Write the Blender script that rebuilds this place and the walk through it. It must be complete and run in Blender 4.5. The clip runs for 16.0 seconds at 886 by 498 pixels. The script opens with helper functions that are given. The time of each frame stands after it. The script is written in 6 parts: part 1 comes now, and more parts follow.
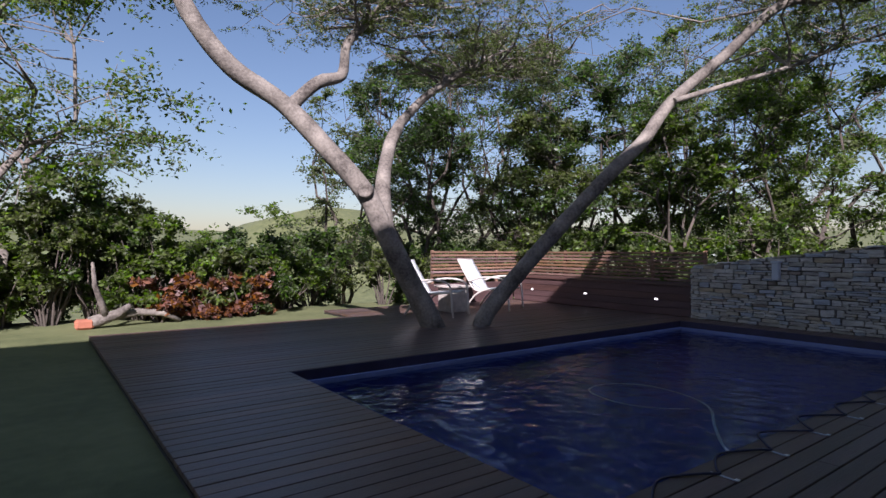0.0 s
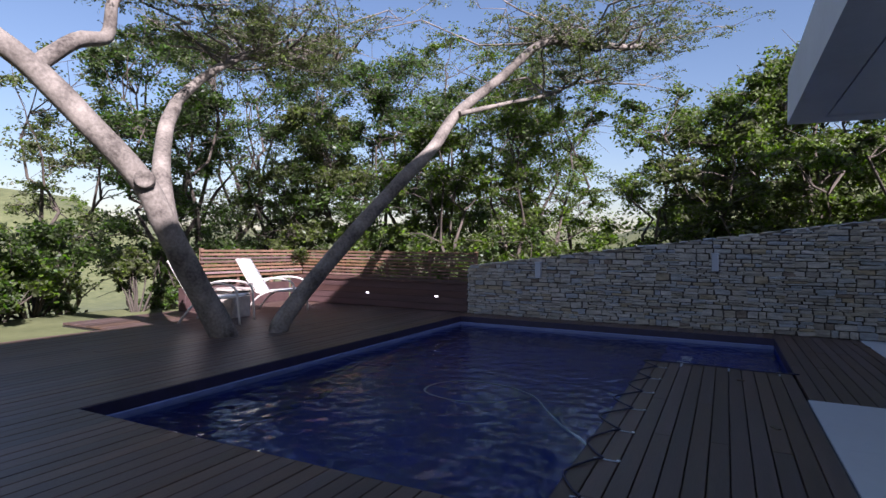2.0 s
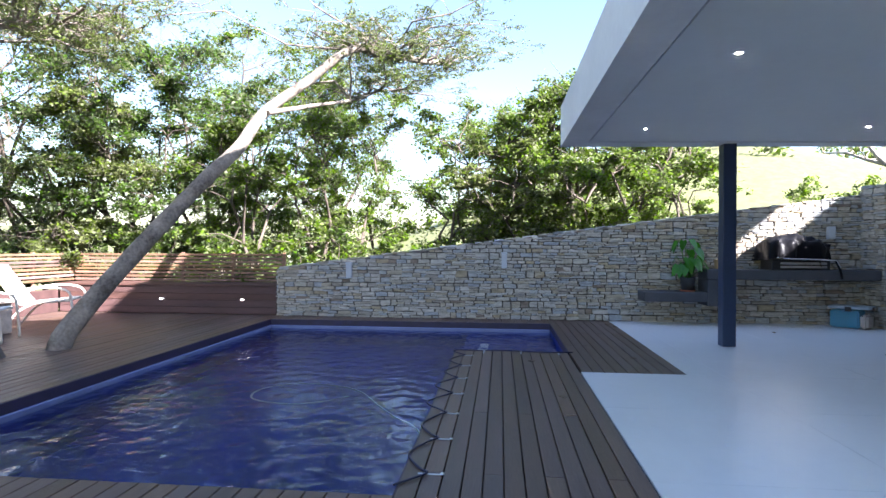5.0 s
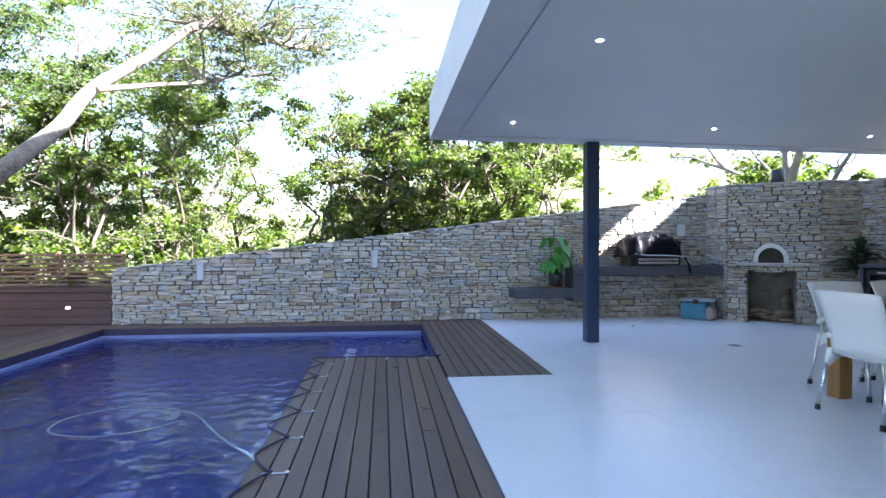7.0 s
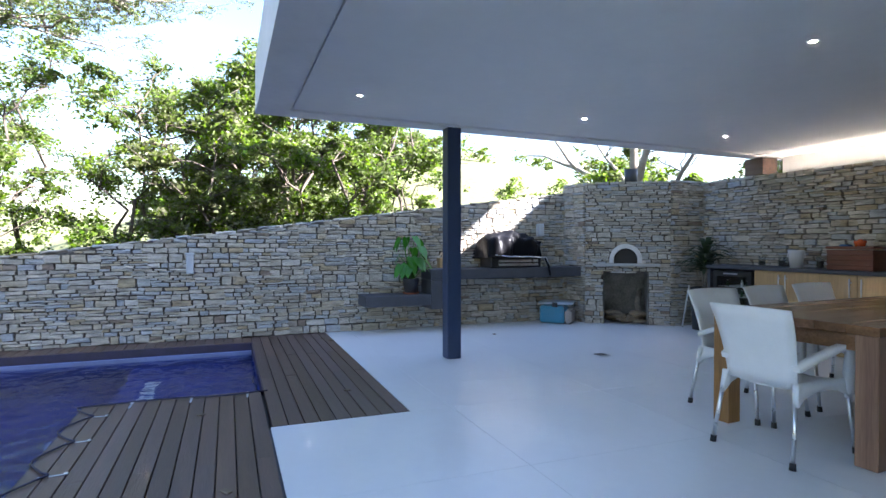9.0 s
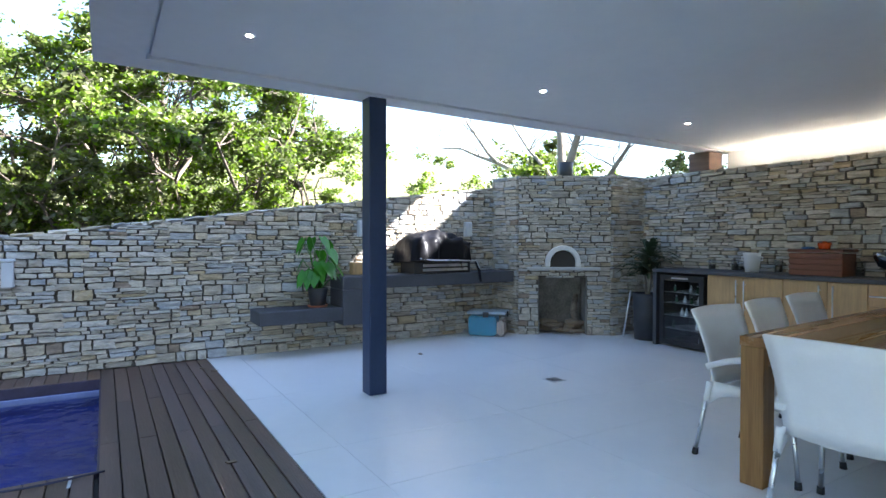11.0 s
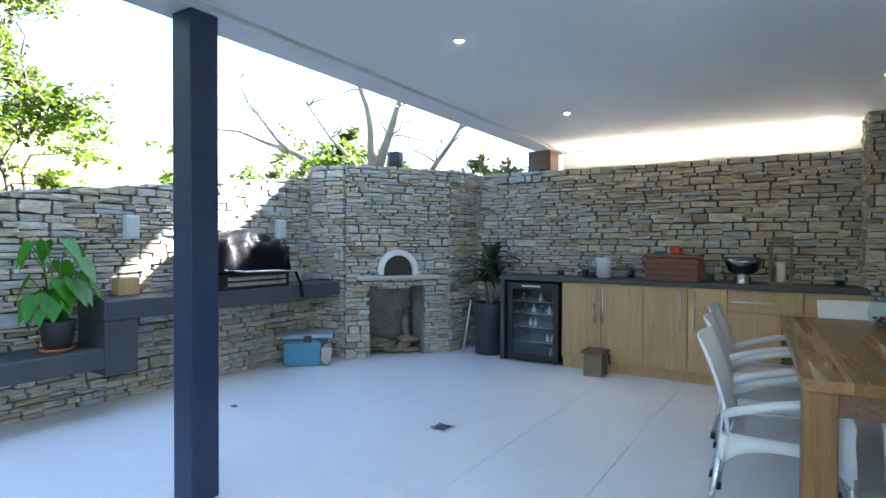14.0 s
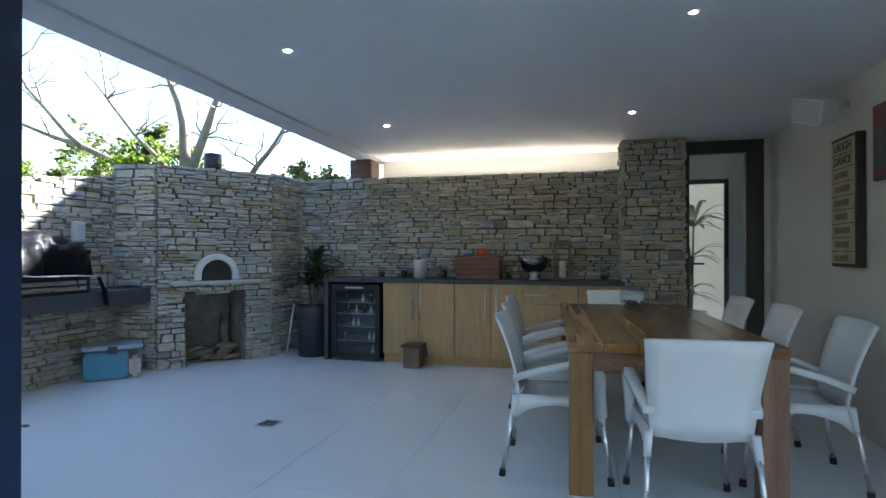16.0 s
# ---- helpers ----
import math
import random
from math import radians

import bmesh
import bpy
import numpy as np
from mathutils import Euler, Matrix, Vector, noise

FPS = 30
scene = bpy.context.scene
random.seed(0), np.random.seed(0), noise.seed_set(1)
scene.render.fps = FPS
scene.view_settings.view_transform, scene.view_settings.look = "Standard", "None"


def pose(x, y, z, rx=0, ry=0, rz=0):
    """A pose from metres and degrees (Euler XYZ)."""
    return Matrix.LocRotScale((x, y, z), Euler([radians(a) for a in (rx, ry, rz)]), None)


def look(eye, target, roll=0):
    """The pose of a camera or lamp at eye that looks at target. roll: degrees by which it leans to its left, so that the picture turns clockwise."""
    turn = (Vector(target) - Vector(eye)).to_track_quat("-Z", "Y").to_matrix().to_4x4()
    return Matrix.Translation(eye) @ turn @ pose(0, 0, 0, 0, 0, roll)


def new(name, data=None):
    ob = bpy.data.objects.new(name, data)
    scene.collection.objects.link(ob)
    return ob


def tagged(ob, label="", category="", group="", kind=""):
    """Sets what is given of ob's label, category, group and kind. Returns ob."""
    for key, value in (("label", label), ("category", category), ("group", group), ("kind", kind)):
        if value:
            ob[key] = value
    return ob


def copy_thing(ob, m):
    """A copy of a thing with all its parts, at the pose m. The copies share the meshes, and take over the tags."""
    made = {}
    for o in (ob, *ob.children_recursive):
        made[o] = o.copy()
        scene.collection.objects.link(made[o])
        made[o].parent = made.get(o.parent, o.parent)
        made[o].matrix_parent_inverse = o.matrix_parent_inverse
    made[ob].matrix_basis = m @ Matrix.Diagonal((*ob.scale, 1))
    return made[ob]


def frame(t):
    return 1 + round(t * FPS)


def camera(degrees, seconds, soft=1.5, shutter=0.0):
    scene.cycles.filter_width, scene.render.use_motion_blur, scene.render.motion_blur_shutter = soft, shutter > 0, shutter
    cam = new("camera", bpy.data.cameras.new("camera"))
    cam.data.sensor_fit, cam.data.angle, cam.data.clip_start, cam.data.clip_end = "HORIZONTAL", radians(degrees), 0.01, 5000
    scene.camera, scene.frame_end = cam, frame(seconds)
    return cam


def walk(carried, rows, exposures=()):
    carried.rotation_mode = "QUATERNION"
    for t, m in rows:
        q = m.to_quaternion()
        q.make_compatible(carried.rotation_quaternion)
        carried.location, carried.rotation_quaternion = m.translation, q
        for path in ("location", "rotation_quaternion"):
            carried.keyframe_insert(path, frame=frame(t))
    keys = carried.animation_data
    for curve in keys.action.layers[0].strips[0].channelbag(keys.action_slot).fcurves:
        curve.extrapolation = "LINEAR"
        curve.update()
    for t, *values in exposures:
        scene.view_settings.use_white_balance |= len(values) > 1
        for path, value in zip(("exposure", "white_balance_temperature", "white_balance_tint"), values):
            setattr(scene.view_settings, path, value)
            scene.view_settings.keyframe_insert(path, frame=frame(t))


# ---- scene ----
cam = camera(76.9, 16.0)

# path of the eye: seconds, eye, target, roll
PATH = [
    (0, (6.347, -1.803, 1.068), (5.155, -3.409, 1.074), 0.2),
    (0.5, (6.429, -1.991, 1.07), (5.052, -3.441, 1.076), 0.2),
    (1, (6.591, -2.181, 1.102), (5.055, -3.462, 1.097), 0.6),
    (1.5, (6.726, -2.376, 1.097), (5.043, -3.457, 1.099), 0.5),
    (2, (6.801, -2.569, 1.138), (5.017, -3.473, 1.135), 0.7),
    (2.5, (6.951, -2.689, 1.192), (5.099, -3.443, 1.184), 0.6),
    (3, (7.084, -2.795, 1.198), (5.184, -3.42, 1.189), 0.6),
    (3.5, (7.136, -2.817, 1.198), (5.2, -3.319, 1.191), 0.5),
    (4, (7.175, -2.815, 1.205), (5.217, -3.219, 1.197), 0.4),
    (6.5, (6.912, -2.631, 1.196), (4.915, -2.52, 1.187), -0.0),
    (7, (6.69, -2.569, 1.195), (4.701, -2.355, 1.182), -0.0),
    (7.5, (6.395, -2.488, 1.191), (4.425, -2.141, 1.175), -0.0),
    (8, (6.168, -2.41, 1.2), (4.232, -1.91, 1.181), -0.0),
    (8.5, (5.864, -2.297, 1.25), (3.959, -1.686, 1.225), -0.0),
    (9, (5.585, -2.253, 1.247), (3.719, -1.534, 1.223), -0.0),
    (9.5, (5.294, -2.211, 1.259), (3.483, -1.364, 1.236), 0.0),
    (12, (3.629, -1.783, 1.297), (2.026, -0.587, 1.262), 0.3),
    (12.5, (3.294, -1.739, 1.304), (1.805, -0.404, 1.269), 0.4),
    (13, (2.98, -1.688, 1.318), (1.631, -0.212, 1.277), 0.1),
    (13.5, (2.759, -1.668, 1.311), (1.524, -0.094, 1.278), 0.2),
    (14, (2.615, -1.699, 1.327), (1.523, -0.024, 1.297), 0.2),
    (14.5, (2.551, -1.768, 1.307), (1.651, 0.018, 1.288), 0.3),
    (15, (2.566, -1.837, 1.31), (1.81, 0.014, 1.293), 0.1),
    (15.5, (2.63, -1.934, 1.3), (1.995, -0.038, 1.29), 0.1),
    (16, (2.708, -1.998, 1.253), (2.2, -0.063, 1.26), -0.0),
]
# the clip's camera opens up as it turns from the sunlit garden into the shade
EXPOSURE = [(0.0, 0.9, 5650, 26), (1.5, 1.1, 5650, 27), (2.5, 1.6, 5650, 27), (3.5, 2.3, 5750, 27), (5.0, 3.05, 5850, 19), (7.0, 3.62, 5750, 20), (9.0, 3.4, 5790, 19), (12.5, 3.92, 5900, 13), (13.5, 4.08, 5900, 13), (14.5, 3.75, 5850, 12), (16.0, 3.23, 5790, 12)]
walk(cam, [(t, look(eye, target, roll)) for t, eye, target, roll in PATH], EXPOSURE)

# ---- light ----
# slope of the sun in the y-z plane 0.87, azimuth 35 degrees from +y towards +x
SUN_AZ, SUN_EL = radians(35), math.atan(0.87 * math.cos(radians(35)))
sun_dir = Vector((math.sin(SUN_AZ) * math.cos(SUN_EL), math.cos(SUN_AZ) * math.cos(SUN_EL), math.sin(SUN_EL)))
sun = new("sun", bpy.data.lights.new("sun", "SUN"))
sun.data.energy, sun.data.angle, sun.data.color = 5.0, radians(0.53), (1.0, 0.95, 0.86)
sun.matrix_world = look(sun_dir * 50, (0, 0, 0))
world = bpy.data.worlds.new("world")
scene.world = world
world.use_nodes = True
wn = world.node_tree
sky = wn.nodes.new("ShaderNodeTexSky")
sky.sky_type, sky.sun_disc, sky.sun_elevation, sky.sun_rotation = "NISHITA", False, SUN_EL, SUN_AZ
sky.air_density, sky.dust_density, sky.ozone_density = 1.3, 0.8, 1.0
wn.links.new(sky.outputs[0], wn.nodes["Background"].inputs[0])
wn.nodes["Background"].inputs[1].default_value = 0.05


# ---- materials ----
def mat(name, base=(0.5, 0.5, 0.5), rough=0.6, metal=0.0, vary=0.15, scale=6.0, bump=0.0, bscale=60.0, obj=0.0,
        alt=None, stretch=(1, 1, 1), emit=0.0, spec=0.5, island=0.0, trans=0.0, rvar=0.1):
    """A procedural surface: base colour mixed towards alt by coarse and fine noise, with relief; obj and island vary it from piece to piece."""
    m = bpy.data.materials.new(name)
    m.use_nodes = True
    nt = m.node_tree
    n, l = nt.nodes, nt.links
    b = n["Principled BSDF"]
    tc = n.new("ShaderNodeTexCoord")
    mp = n.new("ShaderNodeMapping")
    mp.inputs["Scale"].default_value = stretch
    l.new(tc.outputs["Object"], mp.inputs[0])
    if obj:
        oi = n.new("ShaderNodeObjectInfo")
        sc = n.new("ShaderNodeMath")
        sc.operation = "MULTIPLY"
        sc.inputs[1].default_value = 37.0
        l.new(oi.outputs["Random"], sc.inputs[0]), l.new(sc.outputs[0], mp.inputs["Location"])
    n1 = n.new("ShaderNodeTexNoise")
    n1.inputs["Scale"].default_value, n1.inputs["Detail"].default_value = scale, 6
    n2 = n.new("ShaderNodeTexNoise")
    n2.inputs["Scale"].default_value, n2.inputs["Detail"].default_value = scale * 9, 4
    l.new(mp.outputs[0], n1.inputs[0]), l.new(mp.outputs[0], n2.inputs[0])
    add = n.new("ShaderNodeMath")
    add.operation = "MULTIPLY_ADD"
    l.new(n2.outputs[0], add.inputs[0])
    add.inputs[1].default_value = 0.5
    l.new(n1.outputs[0], add.inputs[2])
    ramp = n.new("ShaderNodeValToRGB")
    ramp.color_ramp.elements[0].position, ramp.color_ramp.elements[1].position = 0.5, 1.0
    dark = tuple(c * (1 - vary) for c in base)
    ramp.color_ramp.elements[0].color = (*dark, 1)
    ramp.color_ramp.elements[1].color = (*(alt or tuple(min(1, c * (1 + vary)) for c in base)), 1)
    l.new(add.outputs[0], ramp.inputs[0])
    col = ramp.outputs[0]
    if obj or island:
        hsv = n.new("ShaderNodeHueSaturation")
        if obj:
            src = n.new("ShaderNodeObjectInfo").outputs["Random"]
        else:
            src = n.new("ShaderNodeNewGeometry").outputs["Random Per Island"]
        amt = obj or island
        mr = n.new("ShaderNodeMapRange")
        mr.inputs[3].default_value, mr.inputs[4].default_value = 1 - amt, 1 + amt
        l.new(src, mr.inputs[0]), l.new(mr.outputs[0], hsv.inputs["Value"])
        wn2 = n.new("ShaderNodeTexWhiteNoise")
        wn2.noise_dimensions = "1D"
        l.new(src, wn2.inputs["W"])
        mr2 = n.new("ShaderNodeMapRange")
        mr2.inputs[3].default_value, mr2.inputs[4].default_value = 1 - amt * 0.9, 1 + amt * 0.9
        l.new(wn2.outputs[0], mr2.inputs[0]), l.new(mr2.outputs[0], hsv.inputs["Saturation"])
        mr3 = n.new("ShaderNodeMapRange")
        mr3.inputs[3].default_value, mr3.inputs[4].default_value = 0.5 - amt * 0.06, 0.5 + amt * 0.06
        l.new(wn2.outputs[0], mr3.inputs[0]), l.new(mr3.outputs[0], hsv.inputs["Hue"])
        l.new(col, hsv.inputs["Color"])
        col = hsv.outputs[0]
    l.new(col, b.inputs["Base Color"])
    rr = n.new("ShaderNodeMapRange")
    rr.inputs[3].default_value, rr.inputs[4].default_value = max(0.02, rough - rvar), min(1, rough + rvar)
    l.new(n1.outputs[0], rr.inputs[0]), l.new(rr.outputs[0], b.inputs["Roughness"])
    b.inputs["Metallic"].default_value = metal
    b.inputs["Specular IOR Level"].default_value = spec
    if bump:
        n3 = n.new("ShaderNodeTexNoise")
        n3.inputs["Scale"].default_value, n3.inputs["Detail"].default_value = bscale, 5
        l.new(mp.outputs[0], n3.inputs[0])
        bp = n.new("ShaderNodeBump")
        bp.inputs["Strength"].default_value, bp.inputs["Distance"].default_value = bump, 0.01
        l.new(n3.outputs[0], bp.inputs["Height"]), l.new(bp.outputs[0], b.inputs["Normal"])
    if trans:
        tr = n.new("ShaderNodeBsdfTranslucent")
        l.new(col, tr.inputs[0])
        mx = n.new("ShaderNodeMixShader")
        mx.inputs[0].default_value = trans
        l.new(b.outputs[0], mx.inputs[1]), l.new(tr.outputs[0], mx.inputs[2])
        l.new(mx.outputs[0], n["Material Output"].inputs[0])
    if emit:
        b.inputs["Emission Color"].default_value = (*base, 1)
        b.inputs["Emission Strength"].default_value = emit
    return m


def glass(name, color=(1, 1, 1), rough=0.0, ior=1.45):
    m = bpy.data.materials.new(name)
    m.use_nodes = True
    b = m.node_tree.nodes["Principled BSDF"]
    b.inputs["Base Color"].default_value = (*color, 1)
    b.inputs["Roughness"].default_value = rough
    b.inputs["IOR"].default_value = ior
    b.inputs["Transmission Weight"].default_value = 1.0
    return m


M = {
    "floor": mat("floor_screed", (0.73, 0.74, 0.75), 0.29, vary=0.03, scale=1.3, rvar=0.0),
    "white": mat("white_plaster", (0.74, 0.745, 0.75), 0.75, vary=0.04, scale=2, bump=0.05, bscale=120),
    "ceiling": mat("ceiling_paint", (0.80, 0.80, 0.79), 0.8, vary=0.03, scale=1, bump=0.03, bscale=150),
    "plaster": mat("house_plaster", (0.62, 0.59, 0.54), 0.85, vary=0.06, scale=2, bump=0.1, bscale=140),
    "mortar": mat("joint_mortar", (0.10, 0.085, 0.07), 0.95, vary=0.3, scale=12, bump=0.4, bscale=60),
    "deck": mat("deck_hardwood", (0.105, 0.064, 0.05), 0.42, vary=0.3, scale=4, bump=0.2, bscale=40, obj=0.22, stretch=(0.25, 3, 3)),
    "deck_y": mat("deck_hardwood_cross", (0.105, 0.064, 0.05), 0.42, vary=0.3, scale=4, bump=0.2, bscale=40, obj=0.22, stretch=(3, 0.25, 3)),
    "pooltile": mat("pool_lining", (0.006, 0.026, 0.26), 0.4, vary=0.3, scale=3, bump=0.1, bscale=40),
    "navy": mat("navy_painted_steel", (0.018, 0.034, 0.085), 0.45, vary=0.15, scale=3, bump=0.05),
    "slate": mat("dark_screed", (0.055, 0.058, 0.07), 0.6, vary=0.2, scale=4, bump=0.1),
    "oak": mat("oak_board", (0.46, 0.30, 0.145), 0.45, vary=0.18, scale=5, bump=0.06, stretch=(6, 6, 0.5), obj=0.06),
    "table": mat("kiaat_wood", (0.20, 0.095, 0.038), 0.25, vary=0.4, scale=1.0, bump=0.04, stretch=(7, 0.3, 7), alt=(0.31, 0.165, 0.07), obj=0.22),
    "tableleg": mat("kiaat_post", (0.24, 0.115, 0.045), 0.4, vary=0.35, scale=2.5, bump=0.05, stretch=(6, 6, 0.3), alt=(0.34, 0.185, 0.08), obj=0.22),
    "plastic": mat("white_polypropylene", (0.78, 0.79, 0.80), 0.4, vary=0.03, scale=8, bump=0.03, bscale=300),
    "alu": mat("brushed_aluminium", (0.72, 0.73, 0.75), 0.3, metal=1.0, vary=0.05, scale=20),
    "rubber": mat("black_rubber", (0.02, 0.02, 0.022), 0.7, vary=0.2),
    "black": mat("black_satin_metal", (0.018, 0.018, 0.02), 0.4, vary=0.2, scale=8),
    "grass": mat("lawn", (0.12, 0.135, 0.042), 0.9, vary=0.35, scale=1.1, bump=0.35, bscale=90, alt=(0.16, 0.165, 0.062)),
    "bark": mat("tree_bark", (0.10, 0.075, 0.058), 0.9, vary=0.5, scale=3.2, bump=1.0, bscale=20, alt=(0.31, 0.26, 0.21)),
    "bark_dark": mat("shaded_bark", (0.085, 0.066, 0.05), 0.9, vary=0.4, scale=4, bump=0.6, bscale=30),
    "leaf_a": mat("leaf_green", (0.138, 0.188, 0.036), 0.45, vary=0.3, scale=2, island=0.5, trans=0.6),
    "leaf_b": mat("leaf_olive", (0.136, 0.16, 0.05), 0.45, vary=0.3, scale=2, island=0.5, trans=0.55),
    "leaf_c": mat("leaf_dark", (0.092, 0.132, 0.036), 0.4, vary=0.3, scale=2, island=0.5, trans=0.55),
    "leaf_red": mat("leaf_red", (0.17, 0.065, 0.03), 0.5, vary=0.3, scale=2, island=0.4, trans=0.3),
    "fascia": mat("fascia_plaster", (0.74, 0.745, 0.76), 0.8, vary=0.06, scale=1.5, bump=0.08, bscale=90),
    "cream": mat("cream_plaster", (0.72, 0.66, 0.55), 0.85, vary=0.05, scale=1.5, bump=0.08, bscale=90),
    "waterline_pale": mat("pale_waterline", (0.17, 0.205, 0.38), 0.4, vary=0.2, scale=4),
    "glass": glass("clear_glass", (0.97, 0.98, 0.98)),
    "bottle": mat("green_bottle", (0.03, 0.08, 0.04), 0.1, vary=0.1),
    "bulb": mat("lit_lens", (1.0, 0.93, 0.8), 0.5, vary=0.0, emit=40.0),
    "warm": mat("lit_strip", (1.0, 0.84, 0.60), 0.5, vary=0.0, emit=4.2),
    "small_lamp": mat("lit_marker", (1.0, 0.95, 0.85), 0.5, vary=0.0, emit=1.6),
    "redwood": mat("stained_wood", (0.16, 0.055, 0.03), 0.4, vary=0.3, scale=5, stretch=(0.4, 4, 4), bump=0.1),
    "driftwood": mat("weathered_wood", (0.20, 0.15, 0.10), 0.8, vary=0.3, scale=6, bump=0.3),
    "candle": mat("ivory_wax", (0.72, 0.66, 0.52), 0.6, vary=0.05),
    "orange": mat("orange_glaze", (0.65, 0.10, 0.02), 0.25, vary=0.1),
    "blue": mat("blue_plastic", (0.03, 0.12, 0.35), 0.4, vary=0.1),
    "chrome": mat("dark_polished_metal", (0.25, 0.25, 0.26), 0.12, metal=1.0, vary=0.1),
    # mottled grey plaster on the sides and back of the log niche
    "niche_plaster": mat("mottled_grey_plaster", (0.21, 0.195, 0.175), 0.95, vary=0.5, scale=4, bump=0.3),
    "greystone": mat("pale_cast_stone", (0.42, 0.42, 0.41), 0.8, vary=0.12, scale=8, bump=0.2),
    "arch": mat("white_cast_stone", (0.66, 0.65, 0.62), 0.8, vary=0.08, scale=8, bump=0.2),
    "vinyl": mat("black_vinyl", (0.007, 0.007, 0.009), 0.36, spec=0.09, vary=0.2, scale=10, bump=0.25, bscale=25),
    "greyplastic": mat("grey_plastic", (0.48, 0.50, 0.53), 0.5, vary=0.06),
    "tub": mat("blue_translucent_plastic", (0.06, 0.38, 0.60), 0.3, vary=0.15, scale=4, trans=0.4),
    "tublid": mat("cloudy_lid", (0.42, 0.52, 0.60), 0.3, vary=0.1, trans=0.3),
    "pot": mat("dark_planter", (0.04, 0.042, 0.05), 0.6, vary=0.2, bump=0.1),
    "terracotta": mat("terracotta", (0.38, 0.13, 0.07), 0.8, vary=0.2, bump=0.2),
    "soil": mat("soil", (0.05, 0.035, 0.025), 0.95, vary=0.4, bump=0.6),
    "bigleaf": mat("broad_leaf", (0.085, 0.25, 0.035), 0.35, vary=0.25, scale=4, island=0.2, trans=0.35),
    "palmleaf": mat("palm_leaf", (0.035, 0.075, 0.025), 0.4, vary=0.3, scale=4, island=0.3, trans=0.25),
    "cushion": mat("white_woven_mesh", (0.72, 0.71, 0.69), 0.8, vary=0.08, scale=10, bump=0.4, bscale=160),
    "wicker": mat("pale_wicker", (0.50, 0.42, 0.36), 0.8, vary=0.25, scale=12, bump=0.5, bscale=60),
    "planter": mat("red_brown_cladding", (0.085, 0.042, 0.036), 0.6, vary=0.3, scale=3, bump=0.15, stretch=(3, 0.3, 3), obj=0.15),
    "slat": mat("fence_slat", (0.19, 0.11, 0.08), 0.6, vary=0.3, scale=4, bump=0.15, obj=0.3),
    "sign": mat("sign_panel", (0.42, 0.36, 0.24), 0.7, vary=0.25, scale=6, bump=0.1),
    # near black: painted words, and openings whose shade is drawn as flat colour
    "ink_shade": mat("dark_paint_and_shade", (0.03, 0.025, 0.02), 0.7, vary=0.2),
    "poster_red": mat("poster_red", (0.14, 0.03, 0.03), 0.6, vary=0.4, scale=8),
    "poster_dark": mat("poster_dark", (0.05, 0.06, 0.055), 0.6, vary=0.5, scale=9),
    "hose": mat("pale_hose", (0.48, 0.54, 0.62), 0.4, vary=0.05),
    "net": mat("dark_cord", (0.03, 0.028, 0.06), 0.7, vary=0.2),
    "dry": mat("dry_branch", (0.32, 0.27, 0.21), 0.85, vary=0.3, bump=0.4),
    "roofing": mat("far_roof", (0.32, 0.27, 0.24), 0.8, vary=0.2),
    "rim": mat("pool_edge_strip", (0.03, 0.022, 0.05), 0.5, vary=0.3, scale=6),
}


def water_surface():
    m = glass("pool_water", (0.62, 0.80, 1.0), 0.0, 1.36)
    n, l = m.node_tree.nodes, m.node_tree.links
    tc, nz, nz2 = n.new("ShaderNodeTexCoord"), n.new("ShaderNodeTexNoise"), n.new("ShaderNodeTexNoise")
    nz.inputs["Scale"].default_value, nz.inputs["Detail"].default_value = 5.5, 1
    nz2.inputs["Scale"].default_value, nz2.inputs["Detail"].default_value = 16, 2
    l.new(tc.outputs["Object"], nz.inputs[0]), l.new(tc.outputs["Object"], nz2.inputs[0])
    ad = n.new("ShaderNodeMath")
    ad.operation = "MULTIPLY_ADD"
    ad.inputs[1].default_value = 0.12
    l.new(nz2.outputs[0], ad.inputs[0]), l.new(nz.outputs[0], ad.inputs[2])
    bp = n.new("ShaderNodeBump")
    bp.inputs["Strength"].default_value, bp.inputs["Distance"].default_value = 1.0, 0.024
    l.new(ad.outputs[0], bp.inputs["Height"]), l.new(bp.outputs[0], n["Principled BSDF"].inputs["Normal"])
    return m


def thin_glass():
    """A thin clear wall: mostly seen through, with a faint even sheen."""
    m = bpy.data.materials.new("thin_clear_glass")
    m.use_nodes = True
    n, l = m.node_tree.nodes, m.node_tree.links
    tr, gl, mx = n.new("ShaderNodeBsdfTransparent"), n.new("ShaderNodeBsdfGlossy"), n.new("ShaderNodeMixShader")
    tr.inputs[0].default_value = (0.93, 0.95, 0.95, 1)
    gl.inputs["Roughness"].default_value = 0.03
    mx.inputs[0].default_value = 0.06
    l.new(tr.outputs[0], mx.inputs[1]), l.new(gl.outputs[0], mx.inputs[2]), l.new(mx.outputs[0], n["Material Output"].inputs[0])
    return m


